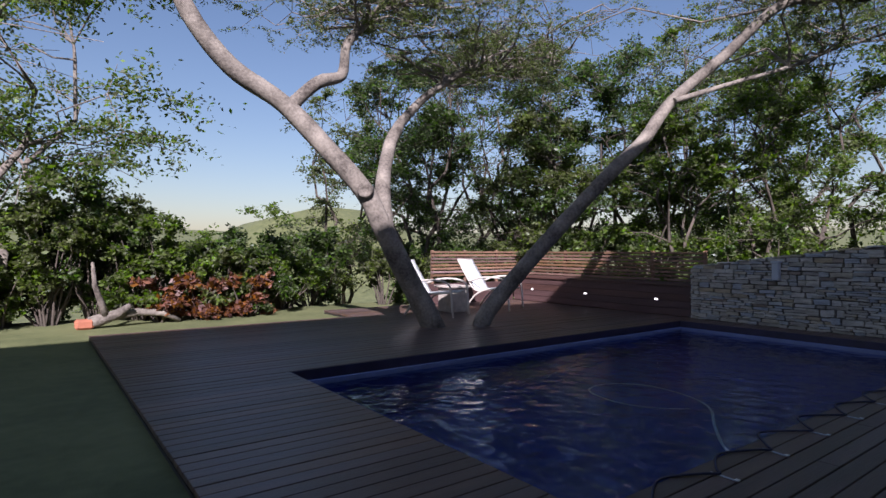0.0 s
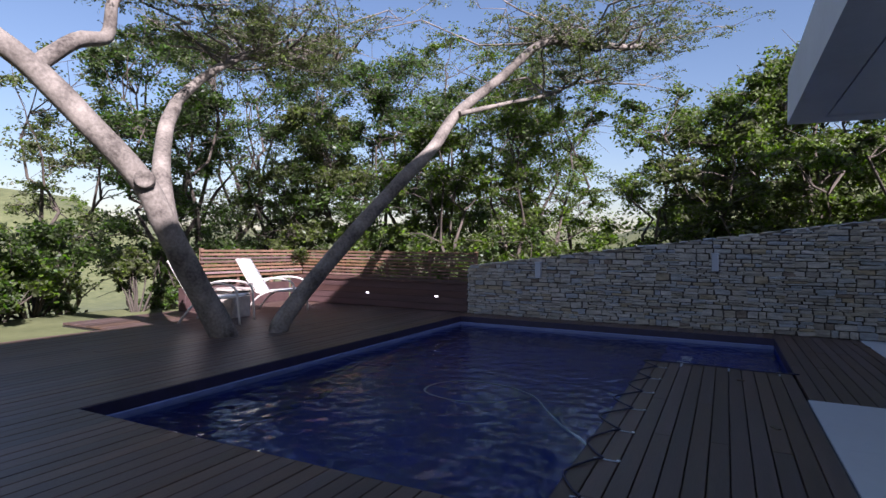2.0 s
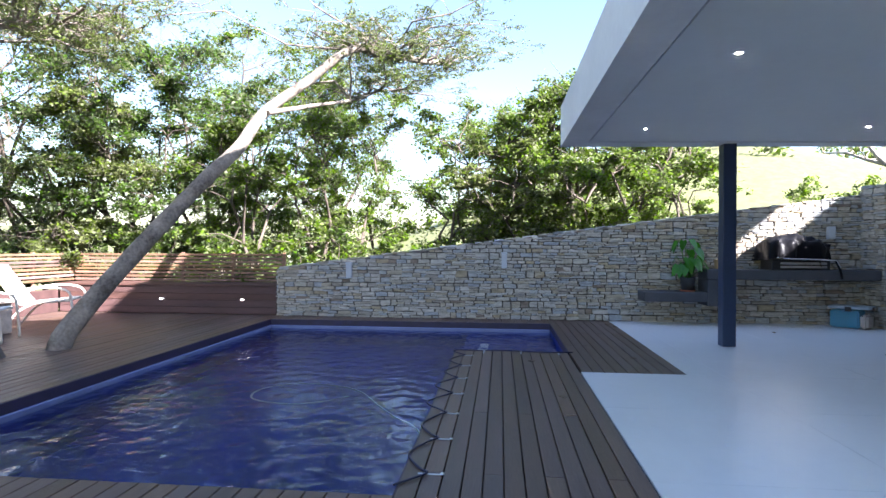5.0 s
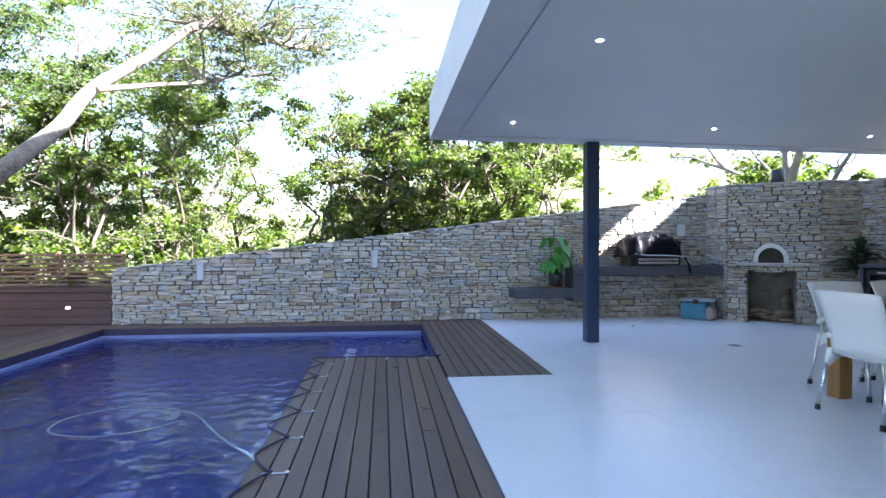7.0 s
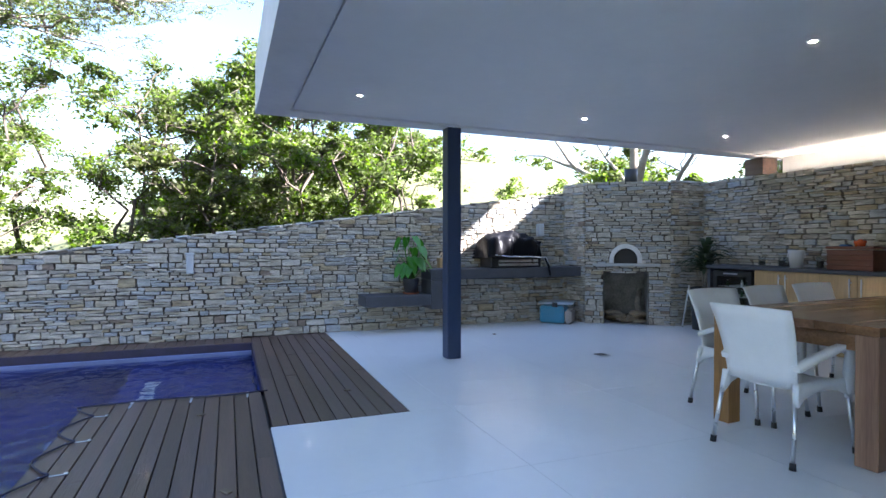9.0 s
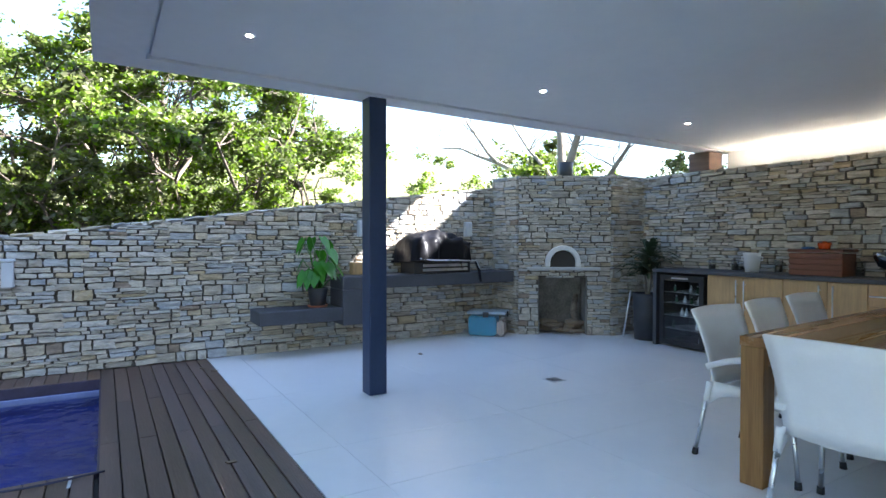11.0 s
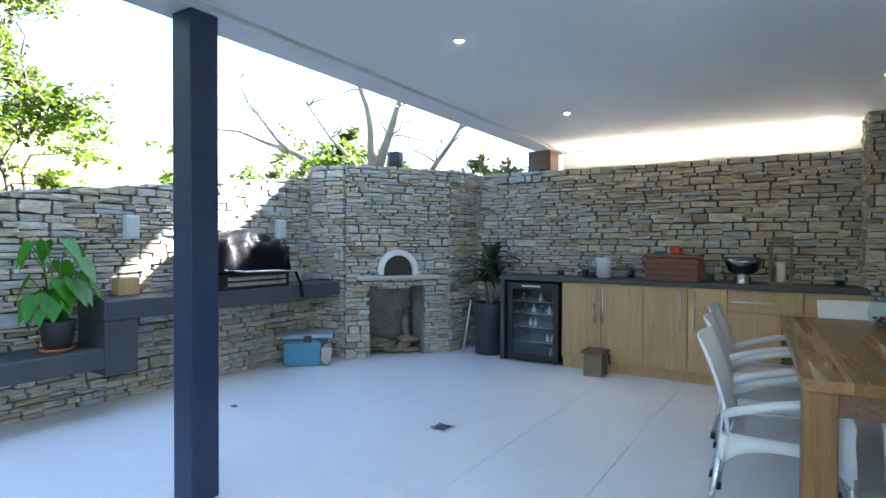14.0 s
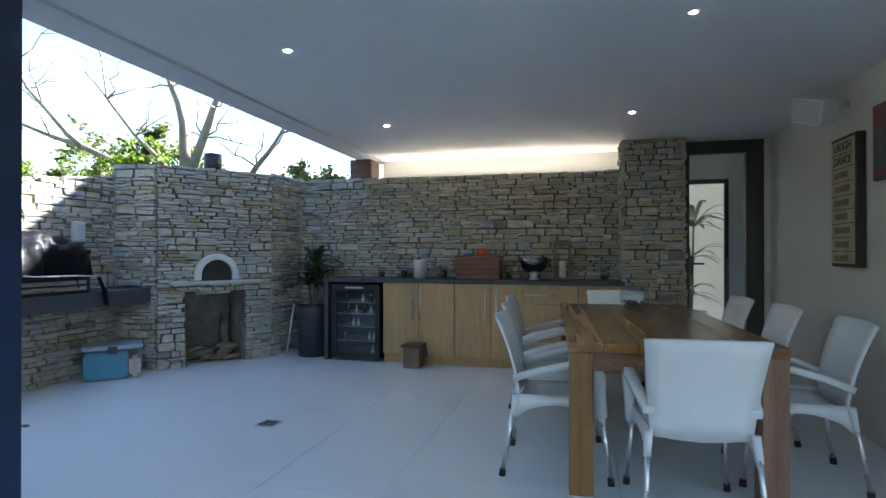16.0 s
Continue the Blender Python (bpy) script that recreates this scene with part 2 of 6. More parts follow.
def stone_surface(name, joined):
    """Split ledge stone: one of several greys, blues, tans and browns for each piece, streaked along the bed, with a rough face."""
    m = bpy.data.materials.new(name)
    m.use_nodes = True
    n, l = m.node_tree.nodes, m.node_tree.links
    b = n["Principled BSDF"]
    pick = n.new("ShaderNodeNewGeometry").outputs["Random Per Island"] if joined else n.new("ShaderNodeObjectInfo").outputs["Random"]
    pal = n.new("ShaderNodeValToRGB")
    pal.color_ramp.interpolation = "CONSTANT"
    tones = [(0.0, (0.44, 0.40, 0.335)), (0.17, (0.40, 0.395, 0.375)), (0.31, (0.47, 0.425, 0.355)), (0.46, (0.40, 0.355, 0.285)), (0.57, (0.51, 0.475, 0.415)),
             (0.68, (0.365, 0.375, 0.385)), (0.78, (0.43, 0.37, 0.275)), (0.86, (0.34, 0.30, 0.245)), (0.92, (0.39, 0.315, 0.205)), (0.97, (0.27, 0.21, 0.16))]
    el = pal.color_ramp.elements
    while len(el) < len(tones):
        el.new(0.5)
    for e, (at, c) in zip(el, tones):
        e.position, e.color = at, (*c, 1)
    l.new(pick, pal.inputs[0])
    tc, mp, off = n.new("ShaderNodeTexCoord"), n.new("ShaderNodeMapping"), n.new("ShaderNodeMath")
    mp.inputs["Scale"].default_value = (5, 5, 22) if joined else (1.2, 0.4, 1.6)
    off.operation = "MULTIPLY"
    off.inputs[1].default_value = 53.0
    l.new(pick, off.inputs[0]), l.new(tc.outputs["Object"], mp.inputs[0]), l.new(off.outputs[0], mp.inputs["Location"])
    streak, grain = n.new("ShaderNodeTexNoise"), n.new("ShaderNodeTexNoise")
    streak.inputs["Scale"].default_value, streak.inputs["Detail"].default_value = 1.3, 5
    grain.inputs["Scale"].default_value, grain.inputs["Detail"].default_value = 7.0, 6
    l.new(mp.outputs[0], streak.inputs[0]), l.new(mp.outputs[0], grain.inputs[0])
    tone = n.new("ShaderNodeMath")
    tone.operation = "MULTIPLY_ADD"
    tone.inputs[1].default_value = 0.6
    l.new(grain.outputs[0], tone.inputs[0]), l.new(streak.outputs[0], tone.inputs[2])
    val = n.new("ShaderNodeMapRange")
    val.inputs[1].default_value, val.inputs[2].default_value, val.inputs[3].default_value, val.inputs[4].default_value = 0.5, 1.1, 0.58, 1.4
    l.new(tone.outputs[0], val.inputs[0])
    hsv = n.new("ShaderNodeHueSaturation")
    l.new(val.outputs[0], hsv.inputs["Value"]), l.new(pal.outputs[0], hsv.inputs["Color"])
    l.new(hsv.outputs[0], b.inputs["Base Color"])
    b.inputs["Roughness"].default_value = 0.85
    bp = n.new("ShaderNodeBump")
    bp.inputs["Strength"].default_value, bp.inputs["Distance"].default_value = 0.7, 0.012
    l.new(tone.outputs[0], bp.inputs["Height"]), l.new(bp.outputs[0], b.inputs["Normal"])
    return m


M["stone"] = stone_surface("ledge_stone", False)
M["stone_far"] = stone_surface("ledge_stone_joined", True)
M["water"] = water_surface()
M["clear"] = thin_glass()


# ---- building blocks ----
def bm_box(x0, y0, z0, x1, y1, z1, bevel=0.0, seg=1, bm=None):
    own = bmesh.new()
    bmesh.ops.create_cube(own, size=1.0, matrix=Matrix.LocRotScale(((x0 + x1) / 2, (y0 + y1) / 2, (z0 + z1) / 2), None, (abs(x1 - x0), abs(y1 - y0), abs(z1 - z0))))
    if bevel:
        bmesh.ops.bevel(own, geom=own.edges[:], offset=bevel, segments=seg, affect="EDGES", profile=0.6)
    return join(bm, own)


def join(bm, own):
    if bm is None:
        return own
    me = bpy.data.meshes.new("tmp")
    own.to_mesh(me)
    own.free()
    bm.from_mesh(me)
    bpy.data.meshes.remove(me)
    return bm


def bm_tube(points, radii, sides=10, bm=None, cap=True):
    """A round tapered limb through points."""
    own = bmesh.new()
    pts = [Vector(p) for p in points]
    rings, ref = [], Vector((0.13, 0.31, 0.94)).normalized()
    for i, p in enumerate(pts):
        d = (pts[min(i + 1, len(pts) - 1)] - pts[max(i - 1, 0)]).normalized()
        u = d.cross(ref)
        if u.length < 0.1:
            u = d.cross(Vector((1, 0, 0)))
        u.normalize()
        v = d.cross(u)
        r = radii[i] if isinstance(radii, (list, tuple)) else radii
        rings.append([own.verts.new(p + r * (math.cos(2 * math.pi * k / sides) * u + math.sin(2 * math.pi * k / sides) * v)) for k in range(sides)])
    for a, b in zip(rings, rings[1:]):
        for k in range(sides):
            own.faces.new((a[k], a[(k + 1) % sides], b[(k + 1) % sides], b[k])).smooth = True
    if cap:
        own.faces.new(rings[0][::-1]), own.faces.new(rings[-1])
    return join(bm, own)


def bm_lathe(profile, centre=(0, 0, 0), sides=20, bm=None):
    """A turned shape from (radius, height) pairs."""
    own = bmesh.new()
    c = Vector(centre)
    rings = [[own.verts.new(c + Vector((r * math.cos(2 * math.pi * k / sides), r * math.sin(2 * math.pi * k / sides), z))) for k in range(sides)] for r, z in profile]
    for a, b in zip(rings, rings[1:]):
        for k in range(sides):
            own.faces.new((a[k], a[(k + 1) % sides], b[(k + 1) % sides], b[k])).smooth = True
    if profile[0][0] > 0.0005:
        own.faces.new(rings[0][::-1])
    if profile[-1][0] > 0.0005:
        own.faces.new(rings[-1])
    return join(bm, own)


def bm_prism(poly, z0, z1, bm=None, bevel=0.0):
    """An upright prism over a polygon of (x, y); z1 may be a function of (x, y)."""
    own = bmesh.new()
    top = z1 if callable(z1) else (lambda x, y: z1)
    lo = [own.verts.new((x, y, z0)) for x, y in poly]
    hi = [own.verts.new((x, y, top(x, y))) for x, y in poly]
    own.faces.new(lo[::-1]), own.faces.new(hi)
    for i in range(len(poly)):
        j = (i + 1) % len(poly)
        own.faces.new((lo[i], lo[j], hi[j], hi[i]))
    bmesh.ops.recalc_face_normals(own, faces=own.faces[:])
    if bevel:
        bmesh.ops.bevel(own, geom=own.edges[:], offset=bevel, segments=2, affect="EDGES")
    return join(bm, own)


def obj(name, bm, material, parent=None, label=""):
    me = bpy.data.meshes.new(name)
    bm.to_mesh(me)
    bm.free()
    me.materials.append(material)
    ob = new(name, me)
    if parent:
        ob.parent = parent
    if label:
        ob["label"] = label
    return ob


def part(name, bm, material, parent, label=""):
    return obj(name, bm, material, parent, label)


def structure(name, bm, material, label, category):
    return tagged(obj(name, bm, material), label, category, kind="structure")


def empty(name, label, category, group="", at=None):
    e = tagged(new(name), label, category, group)
    if at is not None:
        e.matrix_basis = at
    return e


# ---- plan ----
WALL_X, BACK_Y, SOFFIT, ROOF_TOP = -2.2, 4.5, 2.468, 2.98
WATER_Z = -0.14
FALL = 0.0135  # the roof falls gently towards the back
POOL = dict(x0=-1.75, x1=4.5, y0=-6.55, y1=-3.28, ext_x=0.66, ext_y=-1.98)


def fallen(bm):
    """Lets the roof's shapes follow its slope."""
    for v in bm.verts:
        v.co.z -= FALL * v.co.y
    return bm


def wall_top(y):
    return 1.66 + 0.127 * y


# ---- ground ----
def ground_z(x, y):
    d = max(0.0, -12.5 - y, -3.4 - x, y - 16, x - 30)
    z = -0.06 - 0.12 * min(d, 60)
    r = math.hypot(x, y)
    if r > 90:
        z += (r - 90) * 0.035 + 9 * math.sin(x * 0.011 + 1.0) * math.sin(y * 0.013) * min(1, (r - 90) / 150)
    z += 20 * math.exp(-(((x + 52) / 34) ** 2 + ((y + 135) / 40) ** 2))
    return z + 27 * max(0.0, math.exp(-(((x + 95) / 45) ** 2 + ((y - 35) / 60) ** 2)) - 0.04)


def spread(lo, hi, near_lo, near_hi, inner):
    """Grid lines that widen with distance, with the given lines between."""
    a, b, step = [], [], 2.0
    v = near_lo
    while v > lo:
        v -= step
        a.append(v)
        step *= 1.22
    v, step = near_hi, 2.0
    while v < hi:
        v += step
        b.append(v)
        step *= 1.22
    return a[::-1] + inner + b


xs = spread(-1600, 1600, -3.4, 12, [-3.4, -2.5, 2.12, 5.75, 7, 8.5, 10, 12])
ys = spread(-1600, 1600, -12.5, 5, [-12.5, -11.05, -9.95, -6.5, -4, -2.0, 5.0])
bm = bmesh.new()
grid = [[bm.verts.new((x, y, ground_z(x, y))) for x in xs] for y in ys]
for j in range(len(ys) - 1):
    for i in range(len(xs) - 1):
        cx, cy = (xs[i] + xs[i + 1]) / 2, (ys[j] + ys[j + 1]) / 2
        if (-2.5 < cx < 5.75 and -9.95 < cy < 5.0) or (5.75 < cx < 10 and -2.0 < cy < 5.0) or (-2.5 < cx < 2.12 and -11.05 < cy < -9.95):
            continue
        bm.faces.new((grid[j][i], grid[j][i + 1], grid[j + 1][i + 1], grid[j + 1][i])).smooth = True
structure("ground", bm, M["grass"], "mown green lawn running out to hazy wooded hills", "lawn")

# ---- terrace floor, cut by fine joints ----
FLOOR_X = [-2.5, -0.33, 1.0, 1.67, 2.86, 4.2, 5.6, 7.0, 8.5, 10.0]
FLOOR_Y = [-1.99, -0.68, 0.66, 2.0, 3.3, 5.0]
bm = bm_prism([(1.67, -2.05), (10, -2.05), (10, 5.0), (-2.5, 5.0), (-2.5, -1.03), (1.67, -1.03)], -0.25, -0.012)
floor = structure("floor", bm, M["slate"], "smooth pale grey screed terrace floor with fine joints", "floor")

# ---- pool shell ----
P = POOL
outline = [(P["x0"], P["y0"]), (P["x1"], P["y0"]), (P["x1"], P["y1"]), (P["ext_x"], P["y1"]), (P["ext_x"], P["ext_y"]), (P["x0"], P["ext_y"])]
bm = bmesh.new()
hi = [bm.verts.new((x, y, -0.02)) for x, y in outline]
lo = [bm.verts.new((x, y, -1.5)) for x, y in outline]
bm.faces.new(lo)
for i in range(6):
    j = (i + 1) % 6
    bm.faces.new((hi[i], lo[i], lo[j], hi[j]))
pool = structure("pool", bm, M["pooltile"], "dark blue lined swimming pool set in a timber deck", "pool")
part("shelf", bm_box(P["x0"] + 0.004, P["y1"], -1.5, P["ext_x"] - 0.004, P["ext_y"] - 0.004, -0.5, bevel=0.02), M["pooltile"], pool)
# paler blue line along two sides, at the height of the water
part("waterline_band", bm_box(P["x0"] + 0.002, P["y0"] + 0.03, -0.19, P["x0"] + 0.03, P["ext_y"] - 0.004, -0.098, bevel=0.006), M["waterline_pale"], pool, "pale blue band along the waterline")
part("waterline_band", bm_box(P["x0"] + 0.002, P["y0"] + 0.002, -0.19, P["x1"] - 0.004, P["y0"] + 0.028, -0.098, bevel=0.006), M["waterline_pale"], pool, "pale blue band along the waterline")
for k in range(9):
    part("step_tile", bm_box(-0.95 + 0.1 * k, -3.05, -0.5, -0.89 + 0.1 * k, -2.93, -0.488, bevel=0.004), M["white"], pool)
for k in range(6):
    (ax, ay), (bx_, by_) = outline[k], outline[(k + 1) % 6]
    part("edge_strip", bm_box(min(ax, bx_) - 0.008, min(ay, by_) - 0.008, -0.095, max(ax, bx_) + 0.008, max(ay, by_) + 0.008, -0.004, bevel=0.003), M["rim"], pool, "dark purple edge strip")
bm = bmesh.new()
water_grid = bmesh.ops.create_grid(bm, x_segments=60, y_segments=50, size=0.5)
for v in bm.verts:
    v.co.x = P["x0"] + (v.co.x + 0.5) * (P["x1"] - P["x0"])
    v.co.y = P["y0"] + (v.co.y + 0.5) * (P["ext_y"] - P["y0"])
    v.co.z = WATER_Z
bmesh.ops.delete(bm, geom=[f for f in bm.faces if f.calc_center_median().x > P["ext_x"] and f.calc_center_median().y > P["y1"]], context="FACES")
for f in bm.faces:
    f.smooth = True
water = structure("water", bm, M["water"], "rippled clear water reflecting trees and sky", "water")
water.visible_shadow = False

# ---- walls: dark cores that carry the stones ----
bm = bm_prism([(WALL_X - 0.35, -6.6), (WALL_X, -6.6), (WALL_X, 4.6), (WALL_X - 0.35, 4.6)], -0.3, lambda x, y: wall_top(y) - 0.02)
wall_west = structure("wall_west", bm, M["mortar"], "dry stacked ledge stone garden wall with a sloping top", "stone wall")
bm = bm_box(WALL_X, BACK_Y, -0.3, 3.03, BACK_Y + 0.35, 2.15)
wall_north = structure("wall_north", bm, M["mortar"], "stacked ledge stone wall behind the outdoor kitchen", "stone wall")
bm = bm_box(3.06, 4.23, -0.1, 3.64, 4.85, SOFFIT + 0.01)
pillar = structure("pillar", bm, M["mortar"], "square stacked ledge stone pillar beside a door", "pillar")
bm = bm_box(4.5, 0.35, -0.1, 4.75, 4.85, SOFFIT + 0.01)
structure("wall_east", bm, M["plaster"], "grey beige plastered house wall", "wall")
bm = bm_box(0.1, 4.86, 2.0, 3.06, 4.94, SOFFIT - 0.05)
structure("cove_panel", bm, M["white"], "white plastered strip lit by a hidden lamp", "wall")

# ---- roof ----
bm = bm_box(-0.145, -2.0, SOFFIT + 0.035, 10.0, 4.95, ROOF_TOP)
for b in ((-0.145, -2.0, SOFFIT, 10.0, -1.70, SOFFIT + 0.04), (-0.145, -1.70, SOFFIT, 0.115, 4.95, SOFFIT + 0.04)):
    bm = bm_box(*b, bm=bm)
structure("roof", fallen(bm), M["fascia"], "flat white plastered concrete roof slab over the terrace", "roof")
bm = bm_box(0.14, -1.675, SOFFIT + 0.014, 9.9, 4.9, SOFFIT + 0.03)
structure("ceiling", fallen(bm), M["ceiling"], "smooth pale painted terrace ceiling", "ceiling")
# unseen block sized from the shadow edges; its length darkens pool, deck and lawn
structure("upper_shade_block", bm_box(2.4, -1.0, ROOF_TOP - 0.08, 22.0, 7.2, 7.7), M["fascia"], "unseen white upper block of the house, sized to cast its shade", "house")
# added out of view: its lower edge cuts the sun patch's upper left side
structure("sun_patch_blocker", bm_box(0.5, 3.0, 6.68, 2.395, 7.2, 7.69), M["fascia"], "unseen white block added to trim the sun patch on the west wall", "house")
# added out of view below the lengthened block, to keep sky and bounce light off
structure("side_shade_block", bm_box(10.0, -1.0, -0.3, 22.0, 5.0, ROOF_TOP - 0.09), M["fascia"], "unseen white block added beside the terrace to hold back light", "house")
# only the foot shows through the door; the height shades the sun patch's lower side
structure("rear_wing", bm_box(1.0, 9.0, -0.5, 12.0, 14.0, 7.66), M["cream"], "cream plastered rear wall behind the door, its unseen height set to bound the sun patch", "house")
structure("jamb", bm_box(4.442, 4.38, 0, 4.5, 4.6, SOFFIT + 0.01), M["plaster"], "plastered return beside the door", "wall")
structure("wall_inner", bm_box(5.2, 0.35, -0.1, 5.4, 7.0, SOFFIT), M["plaster"], "plastered house wall", "wall")
structure("passage_floor", bm_box(2.5, 5.0, -0.2, 6.0, 9.0, -0.004), M["floor"], "pale paved passage behind the door", "floor")

# ---- steel post ----
tagged(obj("steel_post", bm_box(-0.078, -0.078, 0.0, 0.078, 0.078, SOFFIT, bevel=0.008, seg=2), M["navy"]),
       "square navy painted steel post holding up the roof", "post")


# ---- door beside the pillar ----
door = tagged(new("door_1"), "tall black framed glass door leading to a courtyard", "door", kind="structure")
for x0, x1, z0, z1 in ((3.665, 3.73, 0, 2.405), (4.27, 4.44, 0, 2.405), (3.73, 4.27, 2.27, 2.405), (3.73, 4.27, 0, 0.08)):
    part("door_frame", bm_box(x0, 4.36, z0, x1, 4.44, z1, bevel=0.005), M["black"], door)
pane = part("pane", bm_box(3.73, 4.395, 0.08, 4.27, 4.401, 2.27), M["clear"], door)
pane.visible_shadow = False
bm = bm_tube([(3.75, 4.36, 1.12), (3.75, 4.31, 1.12), (3.76, 4.30, 1.12), (3.86, 4.30, 1.12)], 0.011, 8)
bm = bm_box(3.735, 4.352, 1.0, 3.765, 4.36, 1.2, bevel=0.003, bm=bm)
part("door_handle", bm, M["black"], door, "black lever handle")
inner = tagged(new("window_1"), "narrow glazed screen in a black frame", "window", kind="structure")
for x0, x1, z0, z1 in ((3.80, 3.84, 0, 2.2), (4.42, 4.47, 0, 2.2), (3.84, 4.42, 2.14, 2.2)):
    part("window_frame", bm_box(x0, 6.0, z0, x1, 6.06, z1, bevel=0.004), M["black"], inner)
structure("passage_wall", bm_box(4.47, 6.0, 0, 5.2, 6.1, 2.9), M["plaster"], "plastered passage wall", "wall")
structure("passage_lintel", bm_box(3.0, 6.0, 2.2, 4.47, 6.1, 2.9), M["cream"], "cream plastered lintel", "wall")


# ---- downlights and the cove lamp ----
def downlight(x, y):
    e = empty("downlight", "small round recessed ceiling downlight, lit", "lamp", "ceiling downlights", pose(x, y, SOFFIT + 0.013 - FALL * y))
    part("ring", bm_lathe([(0.018, 0.0), (0.018, -0.004), (0.03, -0.004), (0.033, 0.0)], sides=24), M["alu"], e)
    part("lens", bm_lathe([(0.0, -0.002), (0.018, -0.002)], sides=24), M["bulb"], e, "glowing lens")


for x, y in ((0.89, -1.2), (3.27, -1.2), (0.94, 1.03), (3.22, 1.06), (0.85, 2.98), (3.06, 3.03), (5.6, -1.2)):
    downlight(x, y)
strip = empty("cove_lamp", "warm strip lamp hidden on top of the stone wall", "lamp")
part("tube", bm_box(0.15, 4.66, 2.152, 3.0, 4.69, 2.17, bevel=0.004), M["warm"], strip)
part("channel", bm_box(0.13, 4.69, 2.15, 3.02, 4.70, 2.175), M["alu"], strip)
tagged(obj("timber_block", bm_box(-0.22, 4.52, 2.17, 0.07, 4.8, SOFFIT - FALL * 4.85, bevel=0.008), M["deck"]), "reddish brown timber block under the roof edge", "beam")


# ---- outdoor kitchen ----
tagged(obj("worktop", bm_box(-0.26, 3.87, 0.90, 3.05, 4.47, 0.94, bevel=0.004), M["slate"]), "long dark stone worktop over the cabinets", "worktop")
tagged(obj("end_panel", bm_box(-0.26, 3.89, 0.0, -0.21, 4.46, 0.90, bevel=0.004), M["slate"]), "dark upright panel holding the worktop end", "panel")


def bar_handle(parent, x, y, z, length, upright=True):
    d = Vector((0, 0, 1)) if upright else Vector((1, 0, 0))
    c = Vector((x, y, z))
    bm = bm_tube([c - d * length / 2 + Vector((0, -0.032, 0)), c + d * length / 2 + Vector((0, -0.032, 0))], 0.007, 10)
    for s in (-0.38, 0.38):
        bm = bm_tube([c + d * length * s, c + d * length * s + Vector((0, -0.032, 0))], 0.005, 8, bm=bm)
    part("handle", bm, M["alu"], parent, "brushed steel bar handle")


def cabinet(x0, x1, doors, handles, drawer=False):
    e = empty("cabinet", "light oak kitchen cabinet with steel bar handles", "cabinet", "kitchen cabinets")
    part("body", bm_box(x0 + 0.003, 3.93, 0.1, x1 - 0.003, 4.46, 0.90), M["oak"], e)
    part("plinth", bm_box(x0 + 0.001, 3.95, 0.0, x1 - 0.001, 3.97, 0.1), M["oak"], e)
    for a, b in doors:
        if drawer:
            dr = part("drawer", bm_box(a + 0.003, 3.905, 0.70, b - 0.003, 3.927, 0.895, bevel=0.002), M["oak"], e)
            bar_handle(dr, (a + b) / 2 - 0.1, 3.905, 0.79, 0.33, False)
            part("door", bm_box(a + 0.003, 3.905, 0.11, b - 0.003, 3.927, 0.695, bevel=0.002), M["oak"], e)
        else:
            dd = part("door", bm_box(a + 0.003, 3.905, 0.11, b - 0.003, 3.927, 0.895, bevel=0.002), M["oak"], e)
            for h in handles:
                if a < h < b:
                    bar_handle(dd, h, 3.905, 0.68, 0.36)
    return e


cabinet(0.46, 1.287, [(0.46, 0.875), (0.875, 1.287)], [0.815, 0.9])
cabinet(1.287, 2.02, [(1.287, 1.69), (1.69, 2.02)], [1.63, 1.75])
cabinet(2.02, 2.6, [(2.02, 2.6)], [], True)
cabinet(2.6, 3.05, [(2.6, 3.05)], [])

# bar fridge
fr = empty("bar_fridge", "black bar fridge with a glass door and bottles inside", "fridge")
bm = bm_box(-0.17, 4.44, 0.03, 0.42, 4.46, 0.87)
for b in ((-0.17, 3.93, 0.03, -0.14, 4.44, 0.87), (0.39, 3.93, 0.03, 0.42, 4.44, 0.87), (-0.14, 3.93, 0.03, 0.39, 4.44, 0.07), (-0.14, 3.93, 0.83, 0.39, 4.44, 0.87)):
    bm = bm_box(*b, bm=bm)
part("body", bm, M["black"], fr)
dr = part("door", bm_box(-0.17, 3.90, 0.03, -0.11, 3.925, 0.87, bevel=0.003), M["black"], fr)
for b in ((0.36, 3.90, 0.03, 0.42, 3.925, 0.87), (-0.11, 3.90, 0.80, 0.36, 3.925, 0.87), (-0.11, 3.90, 0.03, 0.36, 3.925, 0.09)):
    part("rail", bm_box(*b, bevel=0.003), M["black"], dr)
gl = part("pane", bm_box(-0.11, 3.91, 0.09, 0.36, 3.916, 0.80), M["clear"], fr)
gl.visible_shadow = False
part("control_bar", bm_box(0.0, 3.896, 0.825, 0.22, 3.90, 0.845), M["alu"], fr, "pale control strip")
for z in (0.22, 0.38, 0.53, 0.66):
    bm = bmesh.new()
    for k in range(10):
        bm = bm_tube([(-0.12 + 0.054 * k, 3.96, z), (-0.12 + 0.054 * k, 4.4, z)], 0.003, 5, bm=bm)
    bm = bm_tube([(-0.138, 3.96, z), (0.388, 3.96, z)], 0.004, 6, bm=bm)
    part("shelf", bm, M["alu"], fr)


def bottle(x, y, z, m, h=0.13, r=0.03):
    b = empty("bottle", "small glass drinks bottle standing in the fridge", "bottle", "fridge bottles", pose(x, y, z))
    part("body", bm_lathe([(r, 0), (r, h * 0.6), (r * 0.4, h * 0.8), (r * 0.4, h)], sides=12), m, b)
    part("cap", bm_lathe([(r * 0.45, h), (r * 0.45, h + 0.012), (0, h + 0.012)], sides=12), M["alu"], b)


